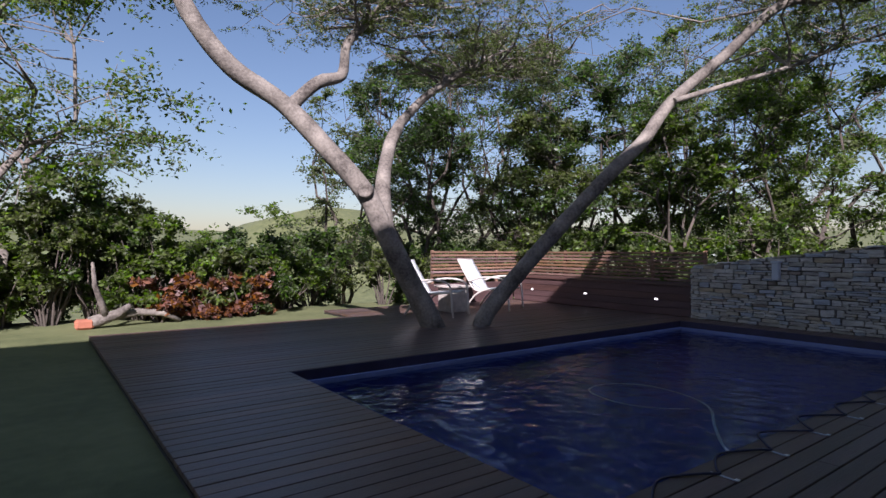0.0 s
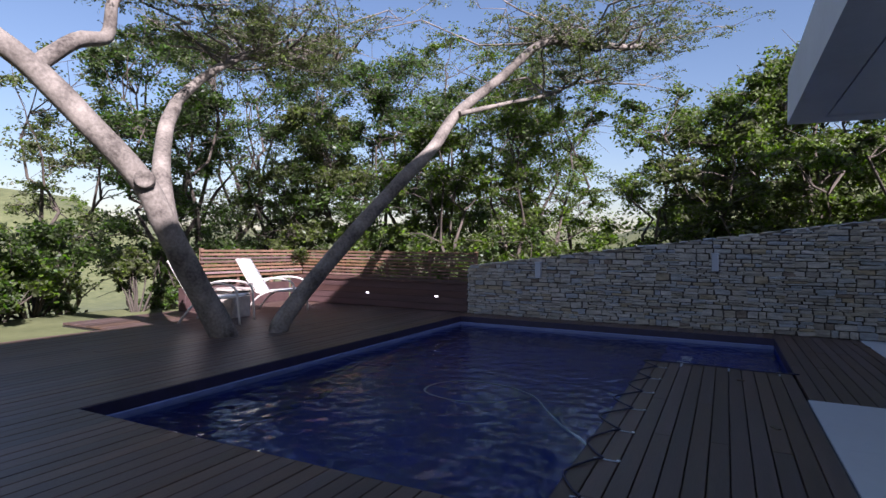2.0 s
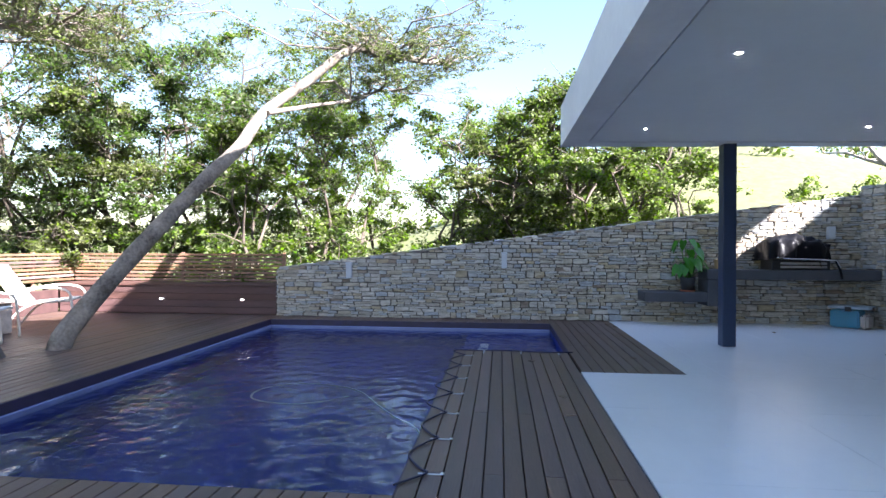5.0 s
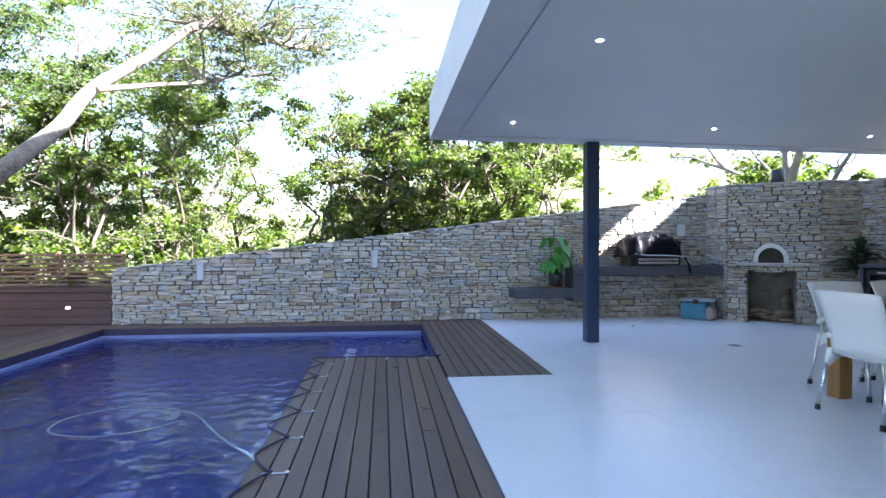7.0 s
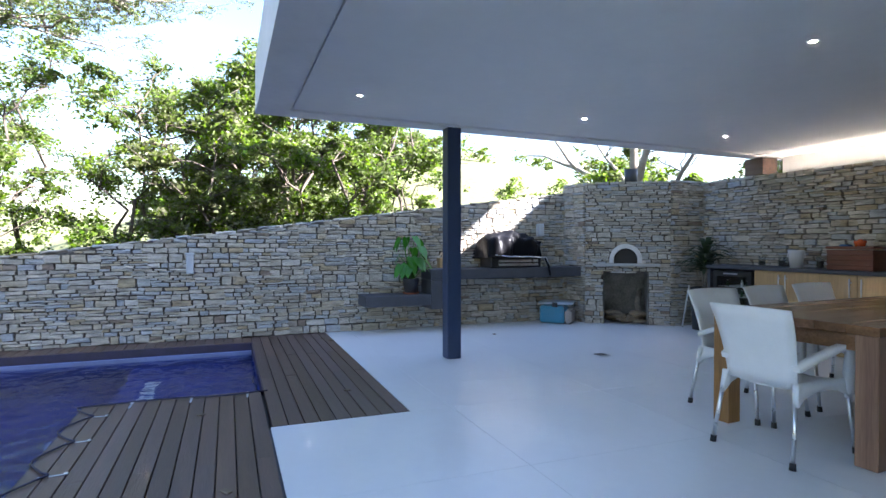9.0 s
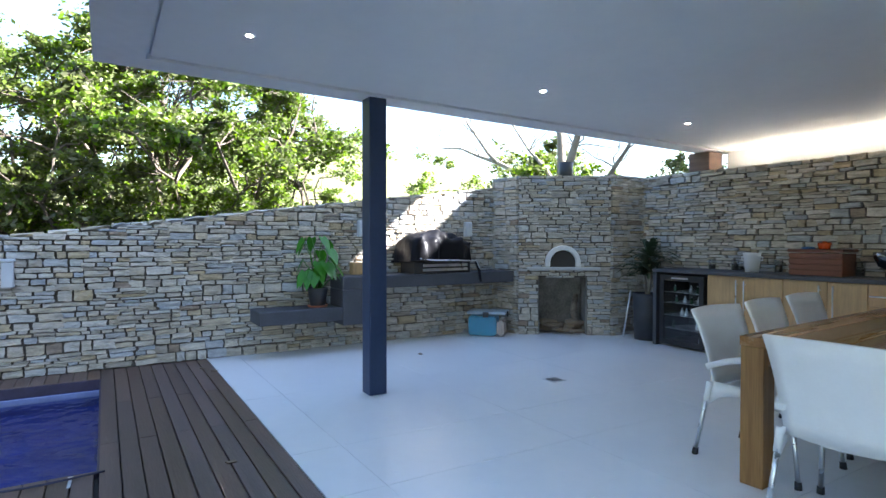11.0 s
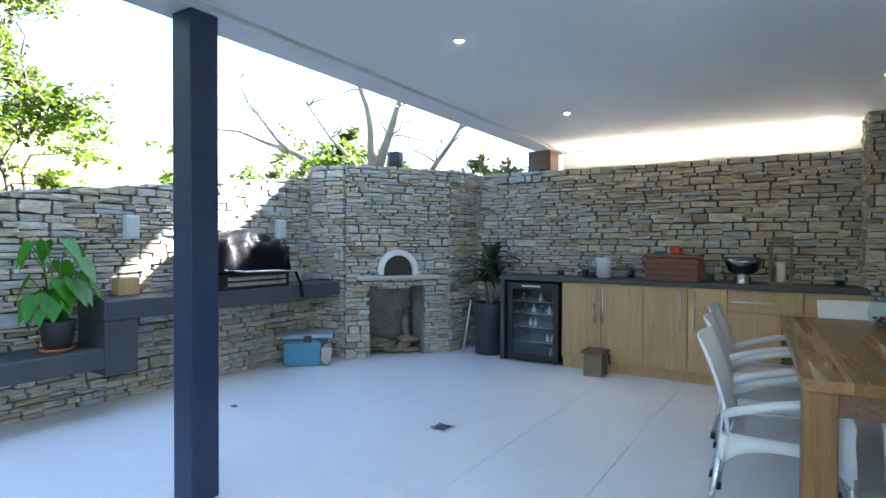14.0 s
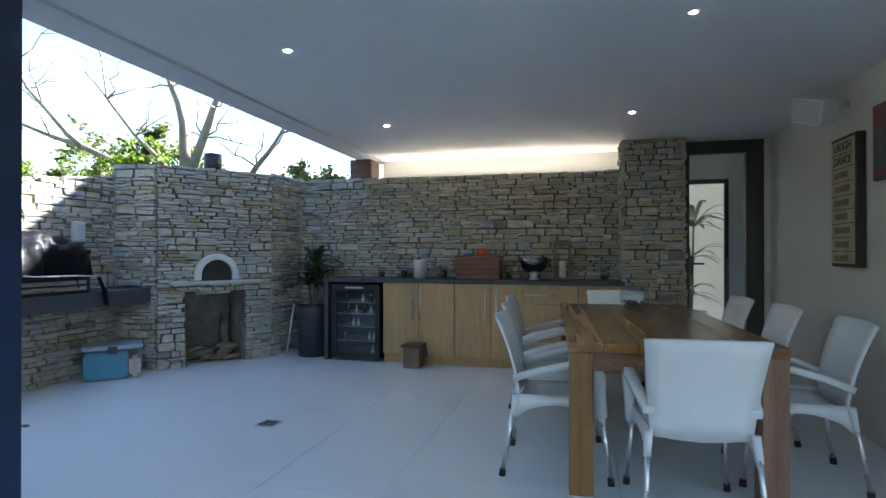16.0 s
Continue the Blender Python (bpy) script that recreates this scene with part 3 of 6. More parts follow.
for x, z, k in ((0.0, 0.53, 0), (0.08, 0.53, 1), (0.2, 0.53, 0), (0.26, 0.53, 1), (0.04, 0.38, 1), (0.1, 0.38, 1), (-0.04, 0.22, 0), (0.24, 0.22, 1), (0.3, 0.22, 1), (-0.02, 0.66, 0), (0.16, 0.66, 1), (0.28, 0.66, 0), (0.28, 0.07, 1)):
    bottle(x, 4.0 + 0.05 * k, z + 0.004 if z > 0.1 else 0.07, M["plastic"] if k else M["bottle"], 0.075, 0.02)

# things on the worktop
TOP = 0.94


def jar(x, y, h, fill):
    j = empty("glass_jar", "small clear glass jar standing on the worktop", "jar", "worktop jars", pose(x, y, TOP))
    g = part("jar", bm_lathe([(0.0, 0.004), (0.04, 0.002), (0.045, 0.01), (0.045, h), (0.041, h), (0.041, 0.012), (0, 0.012)], sides=18), M["clear"], j)
    g.visible_shadow = False
    part("candle", bm_lathe([(0.034, 0.014), (0.034, h * fill), (0, h * fill)], sides=14), M["ink_shade"], j)


for x, h, f in ((0.33, 0.13, 0.5), (0.61, 0.13, 0.6), (0.68, 0.11, 0.5), (1.09, 0.14, 0.6), (1.84, 0.15, 0.5), (2.86, 0.14, 0.4)):
    jar(x, 4.2, h, f)
b = empty("ice_bucket", "small tapered white ice bucket with side grips", "bucket", at=pose(0.82, 4.17, TOP))
part("pail", bm_lathe([(0.0, 0.003), (0.068, 0.0), (0.088, 0.2), (0.092, 0.205), (0.092, 0.212), (0.083, 0.212), (0.065, 0.012), (0, 0.012)], sides=24), M["plastic"], b)
part("grip", bm_tube([(-0.086, 0, 0.17), (-0.115, 0, 0.165), (-0.115, 0, 0.13), (-0.08, 0, 0.13)], 0.008, 8), M["plastic"], b)
part("grip", bm_tube([(0.086, 0, 0.17), (0.115, 0, 0.165), (0.115, 0, 0.13), (0.08, 0, 0.13)], 0.008, 8), M["plastic"], b)
w = empty("wooden_chest", "slatted dark reddish wooden box with a lid", "box", at=pose(1.51, 4.2, TOP))
part("body", bm_box(-0.24, -0.14, 0, 0.24, 0.14, 0.22), M["redwood"], w)
for k in range(4):
    part("slat", bm_box(-0.245, -0.152, 0.008 + 0.056 * k, 0.245, -0.14, 0.054 + 0.056 * k, bevel=0.004), M["redwood"], w)
part("lid", bm_box(-0.255, -0.16, 0.232, 0.255, 0.155, 0.262, bevel=0.006), M["redwood"], w)
r = empty("orange_bowl", "small orange dish on the wooden box", "dish", at=pose(1.53, 4.2, TOP + 0.262))
part("dish", bm_lathe([(0.0, 0.0), (0.045, 0.0), (0.06, 0.05), (0.055, 0.065), (0.045, 0.06), (0.035, 0.012), (0, 0.012)], sides=20), M["orange"], r)
part("knob", bm_lathe([(0.015, 0.012), (0.022, 0.075), (0, 0.08)], sides=12), M["orange"], r)
r = empty("blue_lid", "flat blue lid on the wooden box", "lid", at=pose(1.38, 4.2, TOP + 0.262))
part("disc", bm_lathe([(0.06, 0.0), (0.065, 0.012), (0.05, 0.02), (0, 0.024)], sides=20), M["blue"], r)
r = empty("punch_bowl", "dark polished metal bowl on a steel foot", "bowl", at=pose(2.12, 4.17, TOP))
part("foot", bm_lathe([(0.06, 0.0), (0.05, 0.01), (0.045, 0.05), (0.06, 0.075), (0.0, 0.076)], sides=24), M["alu"], r)
part("bowl", bm_lathe([(0.05, 0.076), (0.12, 0.11), (0.155, 0.19), (0.16, 0.24), (0.15, 0.24), (0.14, 0.19), (0.1, 0.12), (0, 0.095)], sides=28), M["chrome"], r)
r = empty("lantern", "weathered wooden candle lantern with glass sides", "lantern", at=pose(2.42, 4.25, TOP))
part("base", bm_box(-0.095, -0.095, 0, 0.095, 0.095, 0.02, bevel=0.004), M["driftwood"], r)
part("cap", bm_box(-0.1, -0.1, 0.37, 0.1, 0.1, 0.40, bevel=0.006), M["driftwood"], r)
part("top", bm_prism([(-0.08, -0.08), (0.08, -0.08), (0.08, 0.08), (-0.08, 0.08)], 0.40, 0.43), M["driftwood"], r)
for sx in (-1, 1):
    for sy in (-1, 1):
        part("upright", bm_box(sx * 0.08 - 0.013, sy * 0.08 - 0.013, 0.02, sx * 0.08 + 0.013, sy * 0.08 + 0.013, 0.37), M["driftwood"], r)
part("candle", bm_lathe([(0.04, 0.02), (0.04, 0.2), (0, 0.2)], sides=16), M["candle"], r, "thick ivory candle")
r = empty("log_holder", "small brown wooden holder on the floor", "box", at=pose(0.87, 3.76, 0))
part("body", bm_box(-0.09, -0.1, 0, 0.09, 0.1, 0.22, bevel=0.006), M["driftwood"], r)
part("shelf", bm_box(-0.11, -0.12, 0.222, 0.11, 0.12, 0.25, bevel=0.005), M["redwood"], r)
part("bracket", bm_tube([(0.09, 0, 0.25), (0.13, 0, 0.22), (0.14, 0, 0.12)], 0.012, 8), M["black"], r)


# ---- oven ----
oven = tagged(new("pizza_oven"), "stone clad corner pizza oven with a log niche below", "oven")
FL, FRT = Vector((-1.67, 2.89)), Vector((-0.94, 3.9))
OU = (FRT - FL).normalized()
ON = Vector((OU.y, -OU.x))
OW = (FRT - FL).length


def oven_at(u, d, z):
    """A place on the oven front: u along it, d out of it."""
    p = FL + OU * u + ON * d
    return Vector((p.x, p.y, z))


def oven_box(name, u0, u1, d0, d1, z0, z1, m, bevel=0.0, label=""):
    bm = bm_box(u0, d0, z0, u1, d1, z1, bevel=bevel)
    mt = Matrix(((OU.x, ON.x, 0, FL.x), (OU.y, ON.y, 0, FL.y), (0, 0, 1, 0), (0, 0, 0, 1)))
    bm.transform(mt)
    bmesh.ops.recalc_face_normals(bm, faces=bm.faces[:])
    return part(name, bm, m, oven, label)


NI0, NI1, NZ = 0.28, 0.93, 0.79
for poly in ([(-2.2, 2.87), (-1.69, 2.92), tuple(oven_at(NI0, -0.03, 0).xy), tuple(oven_at(NI0, -0.55, 0).xy), (-2.2, 3.4)],
             [tuple(oven_at(NI1, -0.03, 0).xy), (-0.965, 3.9), (-0.9, 4.5), (-1.5, 4.5), tuple(oven_at(NI1, -0.55, 0).xy)],
             [(-2.2, 3.4), tuple(oven_at(NI0, -0.55, 0).xy), tuple(oven_at(NI1, -0.55, 0).xy), (-1.5, 4.5), (-2.2, 4.5)]):
    part("core", bm_prism(poly, -0.1, 2.14), M["mortar"], oven)
for u0, u1 in ((NI0, NI0 + 0.012), (NI1 - 0.012, NI1)):
    oven_box("niche_side", u0, u1, -0.53, -0.02, 0, NZ, M["niche_plaster"])
oven_box("lintel", NI0, NI1, -0.54, -0.03, NZ, 2.14, M["mortar"])
oven_box("niche_back", NI0, NI1, -0.55, -0.53, 0, NZ, M["niche_plaster"])
oven_box("shelf", 0.12, 1.09, -0.03, 0.09, 0.885, 0.925, M["greystone"], 0.008, "pale grey stone shelf")
# arch: ring of cast stone round the mouth, a flat sheet coloured as its shaded hollow
C, R0, R1 = 0.6, 0.17, 0.235
bm = bmesh.new()
seg = 20
rows = []
for k in range(-2, seg + 3):
    if k < 0:
        c, s, dz = 1, 0, -0.05 if k == -2 else 0.0
    elif k > seg:
        c, s, dz = -1, 0, -0.05 if k == seg + 2 else 0.0
    else:
        c, s, dz = math.cos(math.pi * k / seg), math.sin(math.pi * k / seg), 0
    zc = 0.985
    rows.append([bm.verts.new(oven_at(C + rr * c, dd, zc + rr * s + dz)) for rr, dd in ((R0, -0.02), (R0, 0.055), (R0 + 0.01, 0.065), (R1 - 0.01, 0.065), (R1, 0.055), (R1, -0.02))])
for a, b2 in zip(rows, rows[1:]):
    for i in range(5):
        bm.faces.new((a[i], a[i + 1], b2[i + 1], b2[i]))
bmesh.ops.recalc_face_normals(bm, faces=bm.faces[:])
part("arch", bm, M["arch"], oven, "white cast stone arch")
bm = bmesh.new()
rim = [bm.verts.new(oven_at(C + R0 * math.cos(math.pi * k / seg), 0.012, 0.985 + R0 * math.sin(math.pi * k / seg))) for k in range(seg + 1)]
rim += [bm.verts.new(oven_at(C - R0, 0.012, 0.926)), bm.verts.new(oven_at(C + R0, 0.012, 0.926))]
bm.faces.new(rim)
part("mouth", bm, M["ink_shade"], oven, "flat dark sheet painting the shade inside the oven mouth")
part("flue", bm_lathe([(0.1, 2.1), (0.1, 2.40), (0.088, 2.40), (0.088, 2.12)], (-1.62, 3.72, 0), 24), M["black"], oven, "short dark flue pipe")
rng = random.Random(5)
for k in range(26):
    u, d, z = rng.uniform(0.36, 0.85), rng.uniform(-0.36, -0.08), 0.035 + 0.04 * (k // 7)
    a = rng.uniform(-0.6, 0.6)
    v = OU * math.cos(a) + ON * math.sin(a)
    c = oven_at(u, d, z)
    L = rng.uniform(0.09, 0.13)
    tz = rng.uniform(-0.03, 0.05)
    log = tagged(obj("log", bm_tube([c - Vector((v.x, v.y, 0)) * L, c + Vector((0, 0, tz * 0.4)), c + Vector((v.x, v.y, tz)) * L], [0.024, 0.03, 0.022], 8), M["driftwood"]),
                 "split firewood log stacked in the oven niche", "log", "firewood")
tagged(obj("log", bm_tube([oven_at(0.84, -0.3, 0.03), oven_at(0.80, -0.35, 0.3), oven_at(0.84, -0.4, 0.52)], [0.045, 0.05, 0.04], 8), M["bark"]), "tall log leaning in the oven niche", "log", "firewood")


# ---- built-in bench and barbecue along the west wall ----
bx = WALL_X + 0.045
bench = tagged(new("barbecue_shelf"), "stepped dark grey screed shelf along the stone wall", "shelf")
part("slab", bm_box(bx, 0.385, 0.72, -1.72, 2.86, 0.87, bevel=0.008), M["slate"], bench)
part("riser", bm_box(bx, 0.387, 0.31, -1.722, 0.63, 0.718, bevel=0.008), M["slate"], bench)
part("seat", bm_box(bx, -0.55, 0.37, -1.72, 0.384, 0.52, bevel=0.01), M["slate"], bench)
bq = empty("barbecue", "gas barbecue under a crumpled dark vinyl cover", "barbecue", at=pose(-1.93, 1.72, 0.87))
bq.scale = (0.95, 0.87, 1.0)
part("body", bm_box(-0.2, -0.46, 0.0, 0.2, 0.5, 0.16, bevel=0.01), M["black"], bq)
for z in (0.03, 0.085):
    part("front_rail", bm_box(0.2, -0.32, z, 0.212, 0.44, z + 0.035, bevel=0.004), M["alu"], bq)
bm = bmesh.new()
n = 26
ringsets = []
for i in range(n + 1):
    t = i / n
    y = -0.55 + 1.05 * t
    prof = max(0.0, math.sin(math.pi * t)) ** 0.22
    row = []
    for k in range(15):
        a = math.pi * k / 14
        x = 0.27 * math.cos(a)
        z = 0.165 + (0.41 * prof) * max(0.0, math.sin(a)) ** 0.38 * (1.0 - 0.2 * t)
        w2 = noise.noise(Vector((x * 9, y * 6, z * 9))) * 0.06 + noise.noise(Vector((x * 16, y * 16, z * 16))) * 0.022
        row.append(bm.verts.new((x + w2, y + w2, z + w2 * (1 if 0 < k < 14 else 0.4))))
    ringsets.append(row)
for a, b2 in zip(ringsets, ringsets[1:]):
    for k in range(14):
        bm.faces.new((a[k], a[k + 1], b2[k + 1], b2[k])).smooth = True
bm.faces.new(ringsets[0]), bm.faces.new(ringsets[-1][::-1])
bmesh.ops.recalc_face_normals(bm, faces=bm.faces[:])
part("cover", bm, M["vinyl"], bq, "crumpled shiny black cover")
part("cord", bm_tube([(0.27, -0.5, 0.2), (0.3, -0.2, 0.17), (0.3, 0.2, 0.165), (0.28, 0.55, 0.15), (0.26, 0.62, 0.05), (0.25, 0.64, -0.06)], 0.008, 6), M["alu"], bq)
part("strap", bm_tube([(0.24, 0.56, 0.15), (0.25, 0.62, 0.02), (0.24, 0.66, -0.12)], 0.022, 6), M["vinyl"], bq)
tagged(obj("cutting_board", bm_box(-2.12, 0.62, 0.871, -2.0, 0.80, 1.02, bevel=0.01), M["oak"]), "thick wooden board standing on the dark shelf", "board")
for y, z in ((0.79, 1.43), (2.37, 1.44)):
    s = empty("socket_box", "grey weatherproof electrical box on the stone wall", "socket", "wall boxes")
    part("box", bm_box(WALL_X + 0.04, y - 0.055, z - 0.1, WALL_X + 0.11, y + 0.055, z + 0.1, bevel=0.008), M["greyplastic"], s)
    part("cover", bm_box(WALL_X + 0.11, y - 0.045, z - 0.085, WALL_X + 0.118, y + 0.045, z + 0.085, bevel=0.004), M["greyplastic"], s)
for y, z in ((-5.32, 0.80), (-2.70, 0.98)):
    s = empty("wall_lamp", "slim pale box lamp fixed to the stone wall", "lamp", "garden wall lamps")
    part("body", bm_box(WALL_X + 0.04, y - 0.045, z - 0.13, WALL_X + 0.13, y + 0.045, z + 0.11, bevel=0.008), M["greyplastic"], s)
    part("cap", bm_box(WALL_X + 0.04, y - 0.055, z + 0.11, WALL_X + 0.14, y + 0.055, z + 0.135, bevel=0.004), M["greyplastic"], s)

# storage tub beneath the shelf
tub = empty("storage_tub", "clear plastic storage tub holding blue bundles, cloudy lid", "storage box", at=pose(-1.87, 2.53, 0, 0, 0, 45))
part("box", bm_prism([(-0.25, -0.17), (0.25, -0.17), (0.25, 0.17), (-0.25, 0.17)], 0.0, 0.3, bevel=0.02), M["clear"], tub, "clear plastic box").visible_shadow = False
part("blue_bundle", bm_prism([(-0.242, -0.162), (0.13, -0.162), (0.13, 0.162), (-0.242, 0.162)], 0.008, 0.27, bevel=0.02), M["tub"], tub, "blue cloth bundle inside")
part("grey_bundle", bm_prism([(0.14, -0.16), (0.24, -0.16), (0.24, 0.16), (0.14, 0.16)], 0.008, 0.22, bevel=0.03), M["wicker"], tub, "greyish cloth bundle inside")
part("lid", bm_box(-0.262, -0.182, 0.296, 0.262, 0.182, 0.335, bevel=0.012), M["tublid"], tub)
part("clip", bm_box(0.262, -0.04, 0.26, 0.275, 0.04, 0.33, bevel=0.004), M["black"], tub)
part("clip", bm_box(-0.04, -0.195, 0.26, 0.04, -0.182, 0.33, bevel=0.004), M["black"], tub)


# ---- leaves ----
def leaf_mesh(name, centres, sizes, rng, aspect=0.5, droop=0.0):
    """Many small folded leaves, one diamond of two triangles each, turned at random round the given centres."""
    n = len(centres)
    c = np.asarray(centres, float)
    s = np.asarray(sizes, float)[:, None]
    u = rng.normal(size=(n, 3))
    u[:, 2] = u[:, 2] * 0.6 - droop
    u /= np.linalg.norm(u, axis=1)[:, None]
    v = np.cross(u, rng.normal(size=(n, 3)))
    v /= np.linalg.norm(v, axis=1)[:, None]
    w = np.cross(u, v)
    a = c - u * s * 0.5
    b = c + v * s * aspect * 0.5 + w * s * 0.08
    d = c + u * s * 0.5
    e = c - v * s * aspect * 0.5 + w * s * 0.08
    verts = np.stack([a, b, d, e], 1).reshape(-1, 3)
    faces = np.arange(4 * n).reshape(n, 4)
    me = bpy.data.meshes.new(name)
    me.vertices.add(4 * n)
    me.vertices.foreach_set("co", verts.ravel())
    me.loops.add(4 * n)
    me.loops.foreach_set("vertex_index", faces.ravel())
    me.polygons.add(n)
    me.polygons.foreach_set("loop_start", np.arange(0, 4 * n, 4))
    me.update(calc_edges=True)
    return me


def crown(name, clumps, per, size, material, parent, seed, flat=0.6, aspect=0.5, droop=0.0, label="", sprays=9, thin=0.1):
    """Leaves gathered along short sprays that fan out of each clump, so that the crown has gaps and an uneven outline."""
    rng = np.random.default_rng(seed)
    cs, ss = [], []
    for (x, y, z, r) in clumps:
        k = max(8, int(per * rng.uniform(0.6, 1.4)))
        d = rng.normal(size=(sprays, 3))
        d /= np.linalg.norm(d, axis=1)[:, None]
        reach = r * rng.uniform(0.45, 1.25, sprays)[:, None]
        pick = rng.integers(0, sprays, k)
        along = rng.random(k)[:, None] ** 0.6
        p = d[pick] * reach[pick] * along + rng.normal(size=(k, 3)) * r * thin * (0.6 + along)
        p[:, 2] = p[:, 2] * flat - 0.12 * r * along[:, 0] ** 2
        cs.append(np.array([x, y, z]) + p)
        ss.append(size * rng.uniform(0.55, 1.3, k))
    me = leaf_mesh(name, np.concatenate(cs), np.concatenate(ss), rng, aspect, droop)
    me.materials.append(material)
    ob = new(name, me)
    ob.parent = parent
    if label:
        ob["label"] = label
    return ob


def bend(a, b, rng, n=5, wob=0.12):
    a, b = Vector(a), Vector(b)
    L = (b - a).length
    pts = []
    for i in range(n + 1):
        t = i / n
        p = a.lerp(b, t)
        if 0 < i < n:
            p += Vector((rng.uniform(-1, 1), rng.uniform(-1, 1), rng.uniform(-0.6, 1))) * L * wob * 0.5
        pts.append(p)
    return pts


def tree(x, y, h, r, mat_leaf, seed, label, stems=3, clumps=34, per=260, size=0.12, low=0.35, flat=0.6, bark="bark_dark"):
    rng = random.Random(seed)
    z0 = ground_z(x, y) - 0.1
    e = empty("tree", label, "tree", "", pose(x, y, z0))
    cl = []
    for i in range(clumps):
        a, q = rng.uniform(0, 2 * math.pi), rng.random() ** 0.55
        zz = h * (low + (1 - low) * rng.random())
        wide = math.sin(math.pi * min(0.97, 0.12 + 0.8 * (zz / h - low) / (1 - low))) ** 0.6
        cl.append((r * q * wide * math.cos(a), r * q * wide * math.sin(a), zz, rng.uniform(0.35, 0.75) * r * 0.5))
    tops = []
    for s in range(stems):
        a = 2 * math.pi * s / stems + rng.uniform(-0.5, 0.5)
        top = (r * 0.45 * math.cos(a), r * 0.45 * math.sin(a), h * rng.uniform(0.6, 0.85))
        pts = bend((0.12 * math.cos(a), 0.12 * math.sin(a), 0), top, rng, 7, 0.14)
        t0 = 0.022 + 0.007 * h
        part("trunk", bm_tube(pts, [t0 * (1 - 0.1 * i) for i in range(8)], 9), M[bark], e)
        tops.append(pts)
    bm = bmesh.new()
    for i, (cx, cy, cz, cr) in enumerate(cl):
        src = min((p for pts in tops for p in pts if p.z < cz), key=lambda p: (p - Vector((cx, cy, cz))).length, default=Vector((0, 0, 0)))
        pts = bend(src, (cx, cy, cz), rng, 4, 0.2)
        bm = bm_tube(pts, [0.018, 0.015, 0.012, 0.009, 0.005], 5, bm=bm, cap=False)
        for k in range(3):
            q = Vector((cx, cy, cz)) + Vector((rng.gauss(0, 1), rng.gauss(0, 1), rng.gauss(0, 0.6))) * cr * 0.7
            bm = bm_tube([pts[3], q], [0.01, 0.004], 4, bm=bm, cap=False)
    tagged(part("branches", bm, M[bark], e), kind="stuff")
    crown("crown", cl, per, size, M[mat_leaf], e, seed, flat)
    return e


def shrub(x, y, h, r, mat_leaf, seed, label, per=200, size=0.11, clumps=14, name="shrub"):
    rng = random.Random(seed)
    z0 = ground_z(x, y) - 0.03
    e = empty(name, label, "shrub", "", pose(x, y, z0))
    cl, bm = [], bmesh.new()
    for i in range(clumps):
        a, q = rng.uniform(0, 2 * math.pi), rng.random() ** 0.5
        zz = h * rng.uniform(0.12, 0.95)
        c = (r * q * math.cos(a), r * q * math.sin(a), zz)
        cl.append((*c, rng.uniform(0.3, 0.55) * r))
        bm = bm_tube(bend((c[0] * 0.2, c[1] * 0.2, 0), c, rng, 3, 0.15), [0.022, 0.016, 0.011, 0.005], 5, bm=bm, cap=False)
    part("stems", bm, M["bark_dark"], e)
    crown("foliage", cl, per, size, M[mat_leaf], e, seed, 0.8)
    return e


# ---- the old tree that grows through the deck ----
hero = empty("tree", "old grey barked tree with wide leaning limbs and feathery leaves", "tree")


def limb(name, pts, r0, r1, seed, parent=hero, sides=14):
    """A limb through given places, smoothed, with a slightly lumpy outline."""
    ps = [Vector(p) for p in pts]
    out = []
    for i in range(len(ps) - 1):
        a, b, c, d = ps[max(i - 1, 0)], ps[i], ps[i + 1], ps[min(i + 2, len(ps) - 1)]
        for k in range(5):
            t = k / 5
            out.append(0.5 * ((2 * b) + (c - a) * t + (2 * a - 5 * b + 4 * c - d) * t * t + (3 * b - a - 3 * c + d) * t ** 3))
    out.append(ps[-1])
    n = len(out) - 1
    rad = [(r0 + (r1 - r0) * (i / n) ** 0.8) * (1 + 0.10 * noise.noise(out[i] * 2.3 + Vector((seed, 0, 0)))) for i in range(n + 1)]
    bm = bm_tube(out, rad, sides)
    for v in bm.verts:
        v.co += Vector((1, 1, 0.3)) * 0.012 * noise.noise(v.co * 6)
    part(name, bm, M["bark"], parent)
    return out


L1 = limb("trunk", [(1.74, -8.18, -0.1), (1.84, -8.22, 0.15), (2.2, -8.3, 0.8), (2.52, -8.36, 1.42), (2.74, -8.44, 1.86), (3.15, -8.68, 2.4), (3.66, -8.97, 3.0), (4.3, -9.1, 3.4), (4.78, -9.2, 4.0), (5.0, -9.4, 4.7), (5.5, -9.6, 5.8)], 0.17, 0.10, 1)
L2 = limb("trunk", [(1.16, -7.87, -0.1), (1.05, -7.85, 0.2), (0.35, -7.5, 1.1), (-0.55, -7.05, 2.15), (-1.12, -6.78, 2.75), (-1.55, -6.59, 3.36), (-2.0, -6.0, 4.0), (-2.38, -5.37, 4.64), (-3.0, -4.9, 4.75), (-4.2, -4.3, 5.0), (-5.6, -3.9, 5.4)], 0.14, 0.045, 2)
L3 = limb("limb", [(2.45, -8.36, 1.3), (2.3, -8.7, 2.0), (1.95, -9.1, 2.65), (1.7, -9.28, 2.98), (1.45, -9.5, 3.2), (0.95, -9.5, 3.7), (0.2, -9.5, 4.2), (-1.0, -9.6, 4.55), (-2.4, -9.6, 4.95)], 0.13, 0.035, 3)
